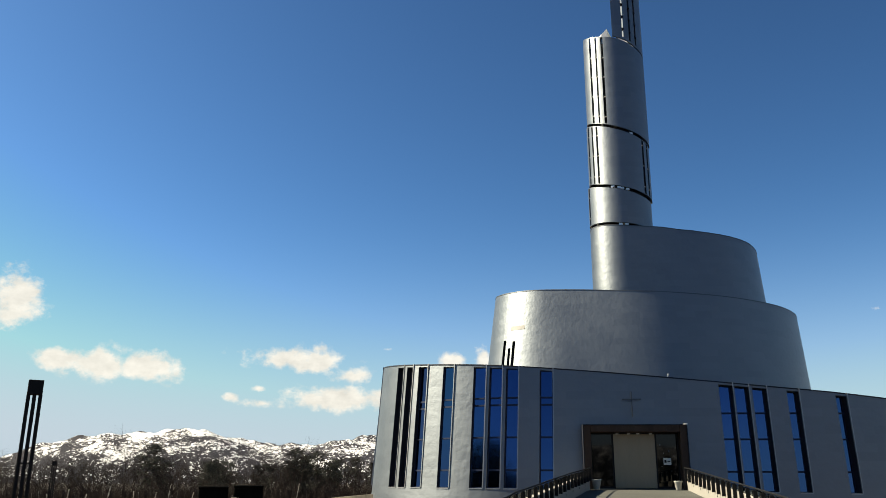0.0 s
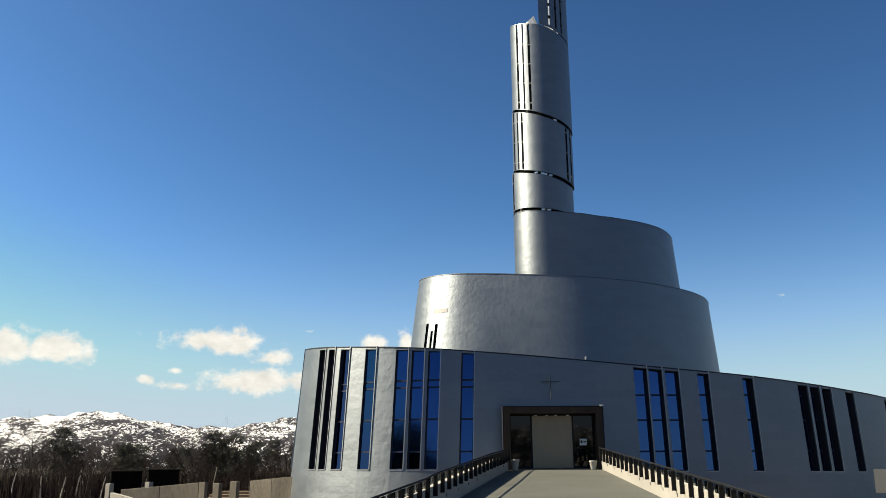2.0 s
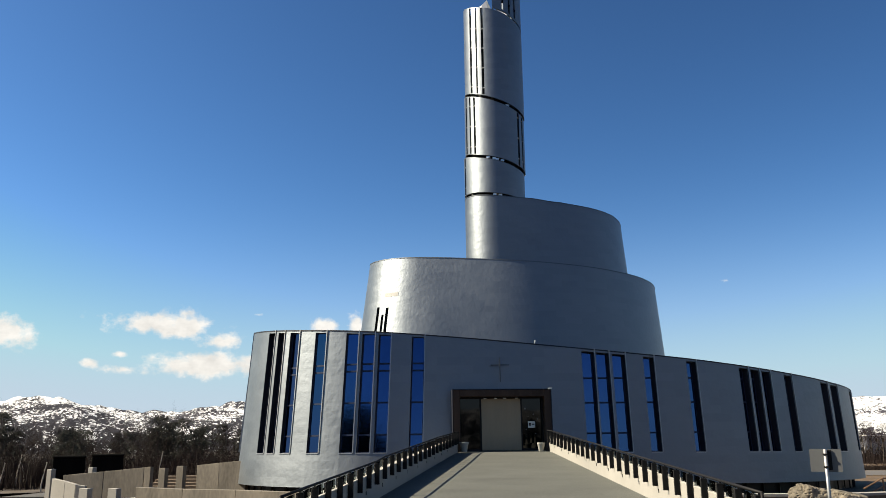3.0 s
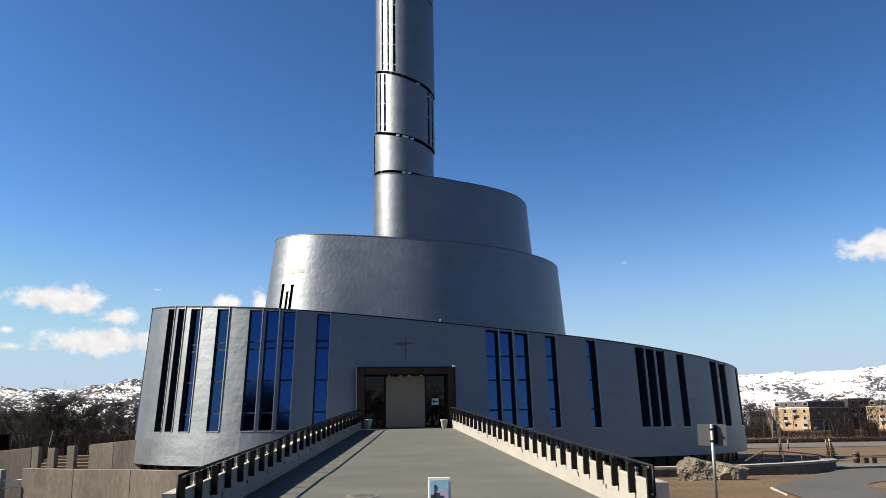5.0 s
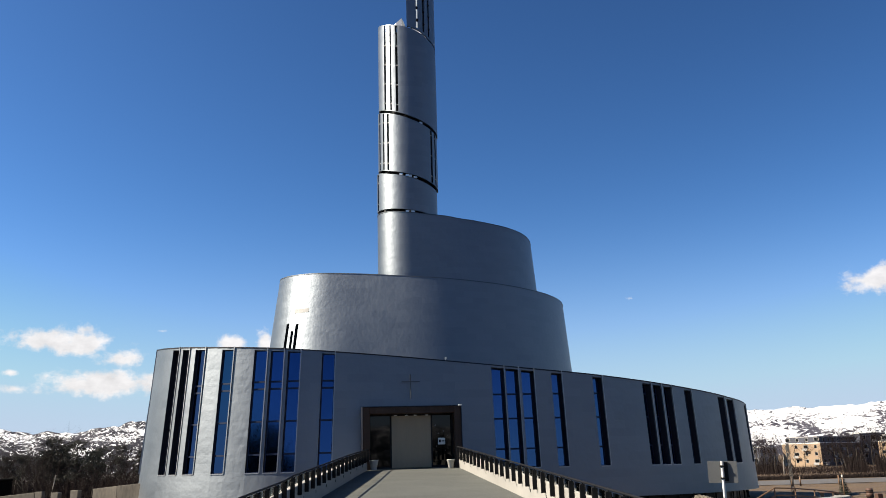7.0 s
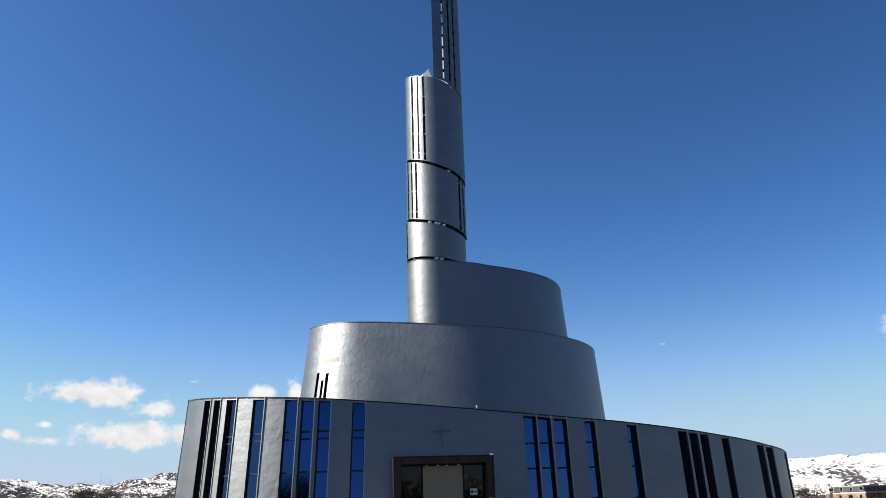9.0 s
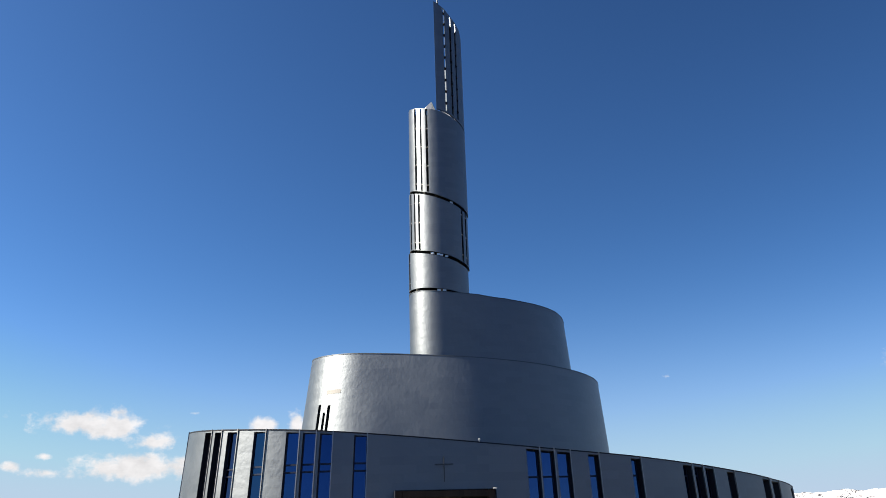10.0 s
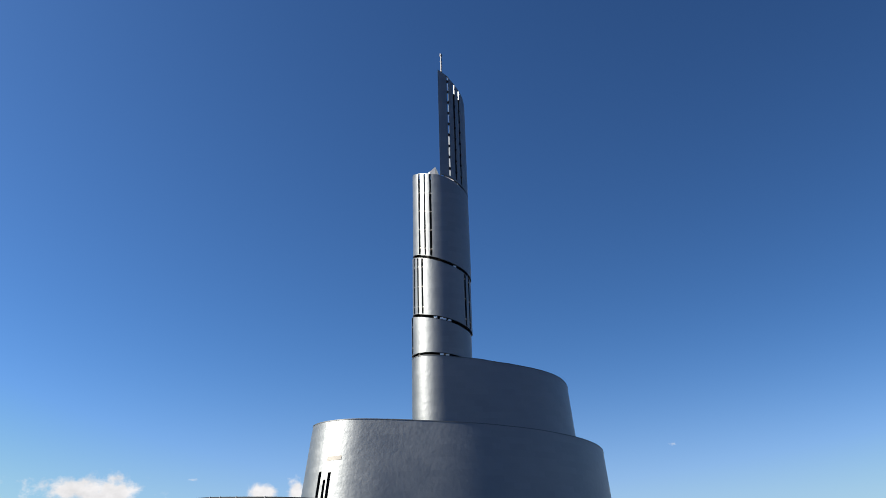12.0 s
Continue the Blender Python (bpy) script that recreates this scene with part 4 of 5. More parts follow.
arc = [(6.6, 30.9), (9.8, 30.75), (12.4, 30.7), (15.0, 31.6), (17.0, 32.7), (17.75, 33.35), (18.0, 34.1)]
# the darker concrete puts the shade of this wall's face into its colour
wall_run("garden_wall", arc, -1.6, [(0.0, 0.0), (0.0, -0.01), (-0.01, -0.02), (-0.02, -0.02), (-0.02, -0.02), (-0.02, -0.02)], 0.4, CONCRETE_DARK, "low concrete garden wall with its shaded face in darker concrete, a pale cap and a rounded end", joint=0.006)
# pale slabs added to give the wall its sunlit top edge
capping = thing("wall_cap", "pale concrete capping added for the sunlit top of the garden wall", "wall cap", kind="structure")
for (xa, ya), (xb, yb) in zip(arc, arc[1:]):
    u = Vector((xb - xa, yb - ya, 0)).normalized()
    n = Vector((-u.y, u.x, 0))
    bm = bmesh.new()
    a, b = Vector((xa, ya, 0.075)) - n * 0.07 + u * 0.004, Vector((xb, yb, 0.075)) - n * 0.07 - u * 0.004
    slab(bm, a, b, b + n * 0.52, a + n * 0.52, 0.09)
    part("sunlit_top_slab", bm, CONCRETE, capping)
# kerb in darker concrete, which stands in for a strip of shadow
wall_run("kerb", [(17.9, 33.75), (24, 34.1), (34, 34.7)], -0.9, [(-0.24, -0.25), (-0.25, -0.26)], 0.25, CONCRETE_DARK, "low kerb along the drive, in darker concrete for its shadow line")
wall_run("lawn_kerb", [(9.36, 20.0), (9.65, 21.1), (9.95, 22.2)], -0.5, [(0.012, 0.012), (0.012, 0.006)], 0.045, CONCRETE, "pale kerb between lawn and asphalt")

# planting island in the drive
island = thing("planting_island", "round brown planting island with a dark kerb", "island", kind="structure", m=pose(14.2, 20.6, ground_z(14.2, 20.6)))
bm = bmesh.new()
outer, inner = [], []
for i in range(40):
    a = i * math.tau / 40
    ring = [(2.26, -0.1), (2.25, 0.05), (2.13, 0.055), (2.12, 0.02)]
    row = [bm.verts.new((r * math.cos(a), r * math.sin(a), z)) for r, z in ring]
    outer.append(row)
for i in range(40):
    p, q = outer[i], outer[(i + 1) % 40]
    for k in range(3):
        bm.faces.new((p[k], q[k], q[k + 1], p[k + 1]))
part("kerb", bm, BARK, island)
bm = bmesh.new()
bm.faces.new([bm.verts.new((2.13 * math.cos(i * math.tau / 40), 2.13 * math.sin(i * math.tau / 40), 0.04)) for i in range(40)])
part("soil", bm, GRASS, island)

rail = thing("stair_railing", "brown tubular railing round a cellar stair", "railing")
RUST = material("brown_paint", (0.15, 0.088, 0.05), 0.5, 0.2, 0.2, 5)
rp = [(15.9, 38.0, -0.16), (16.8, 38.1, 0.27), (18.0, 38.6, 0.20), (19.2, 39.2, 0.08), (20.4, 39.8, -0.06), (21.0, 40.0, -0.2)]
for (x, y, z) in rp[1:]:
    bm = bmesh.new()
    tube(bm, (x, y, ground_z(x, y) - 0.1), (x, y, z), 0.032, None, 6)
    part("post", bm, RUST, rail)
for dz in (0, -0.32):
    bm = bmesh.new()
    pipe(bm, [(x, y, z + dz) for x, y, z in rp], 0.032, 6)
    part("rail", bm, RUST, rail)

# small posts along the road and a marker rod by the sapling
def road_post(m, h, r):
    t = thing("roadside_post", "thin grey wooden post at the road's edge", "post", "posts along the road", m=m)
    bm = bmesh.new()
    tube(bm, (0, 0, -0.1), (0, 0, h), r, r * 0.9, 8)
    part("shaft", bm, RUST, t, "", True)
    part("cap", boxed(-r * 1.1, r * 1.1, -r * 1.1, r * 1.1, h, h + 0.03, None, 0.006), GALV, t)
    return t


rpost = road_post(pose(43.6, 83.5, ground_z(43.6, 83.5)), 0.9, 0.08)
for x, y in ((38.5, 83.0), (39.4, 83.1), (52.0, 84.6), (60.5, 85.6)):
    copy_thing(rpost, pose(x, y, ground_z(x, y)))
rod = thing("marker_rod", "thin brown marker rod beside the small spruce", "post", m=pose(22.7, 43.1, ground_z(22.7, 43.1)))
bm = bmesh.new()
tube(bm, (0, 0, -0.1), (0, 0, 1.3), 0.03, 0.025, 8)
part("shaft", bm, RUST, rod, "", True)
part("band", boxed(-0.034, 0.034, -0.034, 0.034, 1.1, 1.2, None, 0.004), WHITE, rod)

# barrel, box and benches
tub = thing("tub", "rust-brown round wooden tub on the path", "planter", m=pose(22.55, 40.4, ground_z(22.5, 40.4) + 0.012) @ Matrix.Diagonal((0.62, 0.62, 0.86, 1)))
bm = bmesh.new()
for (r0, z0), (r1, z1) in zip(((0.20, 0), (0.26, 0.15), (0.28, 0.35)), ((0.26, 0.15), (0.28, 0.35), (0.25, 0.6))):
    tube(bm, (0, 0, z0), (0, 0, z1), r0, r1, 18, True)
part("staves", bm, TERRACOTTA, tub, "", True)
for z in (0.12, 0.46):
    bm = bmesh.new()
    tube(bm, (0, 0, z), (0, 0, z + 0.04), 0.288, None, 18)
    part("hoop", bm, DARK_METAL, tub)
crate = tagged(part("crate", boxed(-0.13, 0.13, -0.13, 0.13, 0, 0.28, None, 0.02), TERRACOTTA, None), "small dark brown crate standing on the path", "crate")
crate.location = (22.62, 39.75, ground_z(22.6, 39.7) + 0.012)


def bench(m):
    t = thing("bench", "low dark bench with stone legs beside the path", "bench", "benches by the path", m=m)
    for k in range(3):
        part("seat_board", boxed(-0.5, 0.5, -0.16 + k * 0.11, -0.06 + k * 0.11, 0.27, 0.31, None, 0.008), TERRACOTTA, t)
    for x in (-0.36, 0.36):
        part("leg", boxed(x - 0.10, x + 0.10, -0.16, 0.16, 0, 0.27, None, 0.01), DARK_METAL, t)
    return t


bn = bench(pose(23.2, 39.2, ground_z(23.2, 39.2) + 0.012, 0, 0, -28))
copy_thing(bn, pose(23.0, 45.3, ground_z(23.0, 45.3), 0, 0, -26))

# ---- concrete walls on the west side ----
wall_run("retaining_wall", [(-15.25, 34.1), (-12.9, 33.2), (-10.35, 32.1), (-6.2, 30.4)], -1.5, [(0.36, 0.31), (0.31, 0.31), (0.31, 0.24)], 0.3, CONCRETE_DARK, "weathered tan concrete retaining wall in bays", joint=0.008)
wall_run("side_wall", [(-17.38, 46.7), (-15.9, 46.2), (-14.2, 45.75)], -1.9, [(0.97, 1.1), (1.1, 1.24)], 0.3, CONCRETE_DARK, "weathered brown concrete wall against the church", joint=0.008)
wall_run("west_wall", [(-22.3, 41.2), (-20.05, 40.97), (-17.8, 40.6), (-17.42, 40.5)], -1.6, [(0.66, 0.83), (0.83, 1.015), (1.035, 1.048)], 0.25, CONCRETE_DARK, "weathered grey concrete wall")


def stele(m, w, h, mat, label):
    t = part("concrete_pillar", boxed(-w / 2, w / 2, -0.15, 0.15, 0, h, None, 0.015), mat, None)
    t.matrix_world = m
    return tagged(t, label, "pillar", "concrete pillars by the wall")


for x, y, w, zt, mt in ((-18.2, 44.0, 0.42, 0.90, CONCRETE_DARK), (-17.45, 44.6, 0.45, 0.98, CONCRETE_DARK), (-16.2, 34.2, 0.46, 0.32, CONCRETE), (-17.35, 34.0, 0.46, 0.34, CONCRETE), (-22.6, 40.6, 0.3, 0.98, CONCRETE), (-21.2, 42.05, 0.3, 1.02, CONCRETE)):
    gz = ground_z(x, y) - 0.6
    stele(pose(x, y, gz, 0, 0, -16), w, zt - gz, mt, "upright pale concrete pillar at the wall's gap" if mt is CONCRETE else "upright weathered concrete pillar at the wall's gap")
bm = bmesh.new()
cs = [(-22.2, 40.0), (-21.3, 39.6), (-20.6, 39.3), (-20.1, 39.3)]
wall_run("curved_wall", cs, -1.6, [(0.55, 0.42), (0.42, 0.28), (0.28, 0.2)], 0.2, CONCRETE, "short curved pale concrete wall", joint=0.002)
fence = thing("pipe_barrier", "white double-pipe barrier between pillar and wall", "barrier")
for z in (-0.11, -0.38):
    bm = bmesh.new()
    tube(bm, (-16.0, 34.15, z), (-15.25, 34.3, z), 0.045, None, 8)
    part("pipe", bm, WHITE, fence)
STEPM = material("old_timber", (0.0936, 0.0648, 0.0432), 0.9, 0, 0.4, 5, 0.5, 20, stretch=(0.4, 3, 3))
steps = thing("garden_steps", "weathered brown timber garden steps behind the pillars", "steps", kind="structure")
for k in range(5):
    part("step", boxed(-20.4, -15.9, 46.9 + k * 0.42, 47.32 + k * 0.42, -1.8, -0.34 + k * 0.17, None, 0.03), STEPM, steps)


def waste_container(m):
    t = thing("waste_container", "large black waste container with a lid", "container", "waste containers behind the wall", m=m)
    part("body", boxed(-0.95, 0.95, -0.6, 0.6, 0.15, 2.25, None, 0.04), BLACK_SHED, t)
    part("lid", boxed(-0.98, 0.98, -0.64, 0.64, 2.25, 2.42, None, 0.05), BLACK_SHED, t)
    for x in (-0.8, 0.8):
        for y in (-0.45, 0.45):
            part("foot", boxed(x - 0.08, x + 0.08, y - 0.08, y + 0.08, 0, 0.15), DARK_METAL, t)
    for x in (-0.5, 0.5):
        part("rib", boxed(x - 0.04, x + 0.04, -0.63, -0.6, 0.2, 2.2), BLACK_SHED, t)
    return t


zc = 1.55 - 2.42
wc = waste_container(pose(-27.8, 52.0, zc, 0, 0, 26))
copy_thing(wc, pose(-25.4, 52.3, zc + 0.08, 0, 0, 26))
part_pad = tagged(part("yard", boxed(-31, -23, 50, 55, -2.4, zc + 0.004), ASPHALT, None), "raised asphalt yard for the waste containers", "pavement", "", "structure")


# ---- mountains ----
def mountain_material(name, dark, low, high, scale, stretch, turn, veins):
    """Snow over rock: bare ribs run in veins across the slope and widen towards the scrub of the valley."""
    m = bpy.data.materials.new(name)
    m.use_nodes = True
    nd, lk = m.node_tree.nodes, m.node_tree.links
    b = nd["Principled BSDF"]
    b.inputs["Roughness"].default_value, b.inputs["Specular IOR Level"].default_value = 0.9, 0.1
    co, sep = nd.new("ShaderNodeTexCoord"), nd.new("ShaderNodeSeparateXYZ")
    lk.new(co.outputs["Object"], sep.inputs[0])

    def tex(size, detail, rough, warp, angle, xy):
        mp, n = nd.new("ShaderNodeMapping"), nd.new("ShaderNodeTexNoise")
        mp.inputs["Scale"].default_value, mp.inputs["Rotation"].default_value = (*xy, 1), (0, 0, radians(angle))
        lk.new(co.outputs["UV"], mp.inputs[0])
        lk.new(mp.outputs[0], n.inputs["Vector"])
        n.inputs["Scale"].default_value, n.inputs["Detail"].default_value, n.inputs["Roughness"].default_value, n.inputs["Distortion"].default_value = size, detail, rough, warp
        return n.outputs["Fac"]

    def op(kind, a, c):
        n = nd.new("ShaderNodeMath")
        n.operation = kind
        for k, v in enumerate((a, c)):
            if isinstance(v, (int, float)):
                n.inputs[k].default_value = v
            elif v is not None:
                lk.new(v, n.inputs[k])
        return n.outputs[0]

    fine = tex(scale, 9, 0.66, 1.1, turn, stretch)
    ribs = tex(scale * 0.55, 7, 0.6, 1.6, -turn * 0.7, stretch)
    broad = tex(scale * 0.16, 3, 0.5, 0.4, turn, stretch)
    line = op("MULTIPLY", op("ABSOLUTE", op("SUBTRACT", ribs, 0.5), None), veins)
    body = op("MULTIPLY", op("SUBTRACT", fine, 0.5), 0.75)
    level = op("ADD", op("ADD", line, body), op("MULTIPLY", op("SUBTRACT", broad, 0.5), 0.9))
    hgt = nd.new("ShaderNodeMapRange")
    lk.new(sep.outputs[2], hgt.inputs[0])
    hgt.inputs[1].default_value, hgt.inputs[2].default_value, hgt.inputs[3].default_value, hgt.inputs[4].default_value = 0, 185, low, high
    fac = nd.new("ShaderNodeMapRange")
    lk.new(op("SUBTRACT", level, hgt.outputs[0]), fac.inputs[0])
    fac.inputs[1].default_value, fac.inputs[2].default_value = -0.03, 0.04
    mix = nd.new("ShaderNodeMix")
    mix.data_type = "RGBA"
    mix.inputs["A"].default_value, mix.inputs["B"].default_value = (*dark, 1), (0.60, 0.615, 0.645, 1)
    lk.new(fac.outputs[0], mix.inputs["Factor"])
    lk.new(mix.outputs["Result"], b.inputs["Base Color"])
    bp = nd.new("ShaderNodeBump")
    bp.inputs["Strength"].default_value, bp.inputs["Distance"].default_value = 0.8, 14.0
    lk.new(op("ADD", ribs, op("MULTIPLY", broad, 1.5)), bp.inputs["Height"])
    lk.new(bp.outputs[0], b.inputs["Normal"])
    return m


SNOW_W = mountain_material("snow_and_scrub", (0.022, 0.022, 0.030), 0.27, 0.06, 0.075, (0.8, 1.15), 22, 2.1)
SNOW_E = mountain_material("snow_field", (0.045, 0.044, 0.058), 0.21, -0.15, 0.055, (0.75, 1.15), -26, 2.3)
ridge = lerp_table([(-180, 2.6), (-140, 2.2), (-100, 2.8), (-70, 2.0), (-52, 1.0), (-45, 0.75), (-41, 1.1), (-38, 2.15), (-35.4, 2.8), (-31.6, 3.12), (-28.4, 2.98), (-26.1, 2.42), (-24, 2.2), (-22, 2.35), (-20, 2.75), (-17.7, 2.85),
                    (-10, 2.5), (5, 2.3), (18, 2.45), (22.9, 2.55), (26.9, 2.66), (29.5, 2.82), (32.3, 3.02), (37, 3.3), (48, 2.9), (70, 2.2), (110, 2.9), (150, 2.3), (180, 2.6)])


def mountains(name, a0, a1, mat, label, step=0.2, rough=1.0):
    bm = bmesh.new()
    uv = bm.loops.layers.uv.new("sheet")
    layers = 26
    prev = None
    n = int((a1 - a0) / step)
    for i in range(n + 1):
        a = a0 + (a1 - a0) * i / n
        col = []
        for k in range(layers):
            f = k / (layers - 1)
            dist = 1900 + 1700 * f
            x, y = dist * math.sin(radians(a)), dist * math.cos(radians(a))
            peak = math.tan(radians(ridge(a))) * 3158 + 7
            shape = math.sin(min(1, f / 0.74) * math.pi / 2) ** 1.5 if f < 0.74 else 1 - (f - 0.74) * 0.9
            v = Vector((x, y, 0))
            bumps = (26 * noise.fractal(v * 0.0042, 1.0, 2.1, 5) + 9 * noise.fractal(v * 0.017, 1.0, 2.1, 3)) * rough * math.sin(min(1, f * 1.35) * math.pi / 2)
            col.append(bm.verts.new((x, y, -6 + peak * shape * (1.0 if f < 0.74 else 1) + bumps * shape - 4 * shape)))
        if prev:
            for p in range(layers - 1):
                bm.faces.new((prev[p], col[p], col[p + 1], prev[p + 1]))
        prev = col
    bmesh.ops.recalc_face_normals(bm, faces=bm.faces[:])
    if sum(f.normal.z for f in bm.faces) < 0:
        bmesh.ops.reverse_faces(bm, faces=bm.faces[:])
    for f in bm.faces:
        for lp in f.loops:
            c = lp.vert.co
            lp[uv].uv = (math.atan2(c.x, -c.y if a1 > 180 else c.y) * 3000, c.z + 0.10 * math.hypot(c.x, c.y))
    return tagged(part(name, bm, mat, None, "", True), label, "mountain", "", "structure")


mountains("backdrop_mountain_west", -60, 0, SNOW_W, "snow-patched fell with dark scrub beyond the wood", 0.15)
mountains("backdrop_mountain_east", 0, 70, SNOW_E, "broad white snow-covered fell with bare streaks", 0.15, 0.8)
mountains("backdrop_mountain_south", 70, 300, SNOW_W, "snow-patched fells all round the valley", 0.8)

# ---- apartment blocks ----
def block(name, label, corner, dir1, len1, dir2, len2, z0, z1, storeys, mats, top=None):
    """A flat-roofed block: its near corner, two walls in plan, windows as parts."""
    t = thing(name, label, "apartment building", "apartment buildings beyond the road")
    K, u, v = Vector((*corner, 0)), Vector((*dir1, 0)), Vector((*dir2, 0))
    out1, out2 = -v, -u
    body = bmesh.new()
    c = [K, K + u * len1, K + u * len1 + v * len2, K + v * len2]
    for i in range(4):
        a, b = c[i], c[(i + 1) % 4]
        quad(body, [(a.x, a.y, z0), (b.x, b.y, z0), (b.x, b.y, z1), (a.x, a.y, z1)], 0 if i in (0, 2) else 1)
    bmesh.ops.recalc_face_normals(body, faces=body.faces[:])
    part("wall", body, mats, t)
    r = bmesh.new()
    slab(r, *[(p.x, p.y, z1 + 0.35) for p in c][::(1 if (u.cross(v)).z > 0 else -1)], 0.4)
    part("roof", r, WHITE, t, "flat roof under snow")
    if top:
        i1, i2, h = top
        tb = bmesh.new()
        d = [K + u * i1 + v * i2, K + u * (len1 - i1) + v * i2, K + u * (len1 - i1) + v * (len2 - i2), K + u * i1 + v * (len2 - i2)]
        for i in range(4):
            a, b = d[i], d[(i + 1) % 4]
            quad(tb, [(a.x, a.y, z1), (b.x, b.y, z1), (b.x, b.y, z1 + h), (a.x, a.y, z1 + h)])
        quad(tb, [(p.x, p.y, z1 + h) for p in d])
        part("penthouse", tb, FACADE_DARK, t, "set-back dark top storey")
        tr = bmesh.new()
        slab(tr, *[(p.x, p.y, z1 + h + 0.3) for p in d][::(1 if (u.cross(v)).z > 0 else -1)], 0.3)
        part("penthouse_roof", tr, FACADE_GREY, t)
    sh = (z1 - z0) / storeys
    for along, ln, out in ((u, len1, out1), (v, len2, out2)):
        cnt = max(2, int(ln / 4.0))
        for s in range(storeys + (1 if top else 0)):
            for k in range(cnt):
                inset = 0 if s < storeys else (top[1] if along is u else top[0])
                if s == storeys and not (top[0] < (k + 0.5) * ln / cnt < ln - top[0]):
                    continue
                mid = K + along * ((k + 0.5) * ln / cnt) + out * (0.03 - inset)
                wz = z0 + sh * s + sh * 0.3
                wide = (k + s) % 3 == 1
                hw = 1.1 if wide else 0.65
                w = bmesh.new()
                a, b = mid - along * hw, mid + along * hw
                if along.cross(Vector((0, 0, 1))).dot(out) < 0:
                    a, b = b, a
                slab(w, (a.x, a.y, wz), (b.x, b.y, wz), (b.x, b.y, wz + sh * 0.5), (a.x, a.y, wz + sh * 0.5), 0.05)
                win = part("window", w, FACADE_GREY, t)
                w = bmesh.new()
                a2, b2 = a + (b - a) * 0.1 + out * 0.03, b + (a - b) * 0.1 + out * 0.03
                slab(w, (a2.x, a2.y, wz + 0.12), (b2.x, b2.y, wz + 0.12), (b2.x, b2.y, wz + sh * 0.5 - 0.12), (a2.x, a2.y, wz + sh * 0.5 - 0.12), 0.03)
                part("pane", w, GLASS_DARK, win)
                if wide and s < storeys:
                    bal = bmesh.new()
                    a3, b3 = a + out * 1.2, b + out * 1.2
                    slab(bal, (a3.x, a3.y, wz - sh * 0.28), (b3.x, b3.y, wz - sh * 0.28), (b3.x, b3.y, wz + 0.1), (a3.x, a3.y, wz + 0.1), 0.08)
                    slab(bal, (a3.x, a3.y, wz - sh * 0.28), (b3.x, b3.y, wz - sh * 0.28), (b.x, b.y, wz - sh * 0.28), (a.x, a.y, wz - sh * 0.28), 0.15)
                    part("balcony", bal, FACADE_GREY, t)
    return t


# brown for the flats' side walls, with their shade put into the colour
FACADE_SHADE = material("shaded_side_render", (0.0936, 0.0684, 0.0576), 0.9, 0, 0.15, 0.5)
D1, D2 = (-0.6, 0.8), (0.8, 0.6)
block("apartment_building", "tan rendered four-storey apartment building with balconies", (171.8, 340), D1, 17, D2, 38, -7.0, 4.7, 4, [BRICK_TAN, FACADE_SHADE], (1.5, 1.5, 2.6))
block("apartment_building", "tan rendered apartment building half hidden by bare trees", (209.5, 331), D1, 17, D2, 30, -7.0, 4.7, 4, [BRICK_TAN, FACADE_SHADE], (1.5, 1.5, 2.6))
block("office_building", "dark blue-grey flat office building behind the flats", (213.5, 362), (-1.0, 0.0), 12, (0.3, 0.954), 18, -7.0, 8.6, 4, [FACADE_DARK, FACADE_DARK])
block("office_building", "low dark building with a grey upper band", (148, 345), D1, 14, D2, 14, -7.0, 3.6, 3, [FACADE_DARK, FACADE_GREY])


# ---- trees ----
def grow(bm_trunk, bm_crown, rng, p, d, length, r, level, max_level, spread):
    """A limb that tapers, bends and forks."""
    segs = 3 if level < 2 else 2
    for k in range(segs):
        q = p + d * (length / segs)
        r2 = r * (0.78 if level else 0.85)
        tube(bm_trunk if level == 0 else bm_crown, p, q, r, r2, 5 if level < 2 else 3, False)
        p, r = q, r2
        d = (d + Vector((rng.uniform(-0.18, 0.18), rng.uniform(-0.18, 0.18), rng.uniform(-0.02, 0.12)))).normalized()
        if level < max_level and (k > 0 or level > 0):
            for _ in range(rng.choice((2, 3)) if level == 0 else (2 if level < 3 else 1)):
                side = Vector((rng.uniform(-1, 1), rng.uniform(-1, 1), 0))
                nd = (d * (1 - spread) + side.normalized() * spread + Vector((0, 0, 0.1))).normalized()
                grow(bm_trunk, bm_crown, rng, p, nd, length * rng.uniform(0.45, 0.7), r * 0.55, level + 1, max_level, spread)
    if level < max_level:
        grow(bm_trunk, bm_crown, rng, p, d, length * 0.6, r * 0.8, level + 1, max_level, spread)


def bare_tree(seed, h, bark, label, group):
    rng = random.Random(seed)
    t = thing("bare_tree", label, "tree", group)
    bt, bc = bmesh.new(), bmesh.new()
    grow(bt, bc, rng, Vector((0, 0, -0.2)), Vector((rng.uniform(-0.06, 0.06), rng.uniform(-0.06, 0.06), 1)).normalized(), h * 0.52, h * 0.0105 + 0.015, 0, 4, 0.52)
    part("trunk", bt, bark, t, "", True)
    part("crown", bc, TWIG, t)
    return t


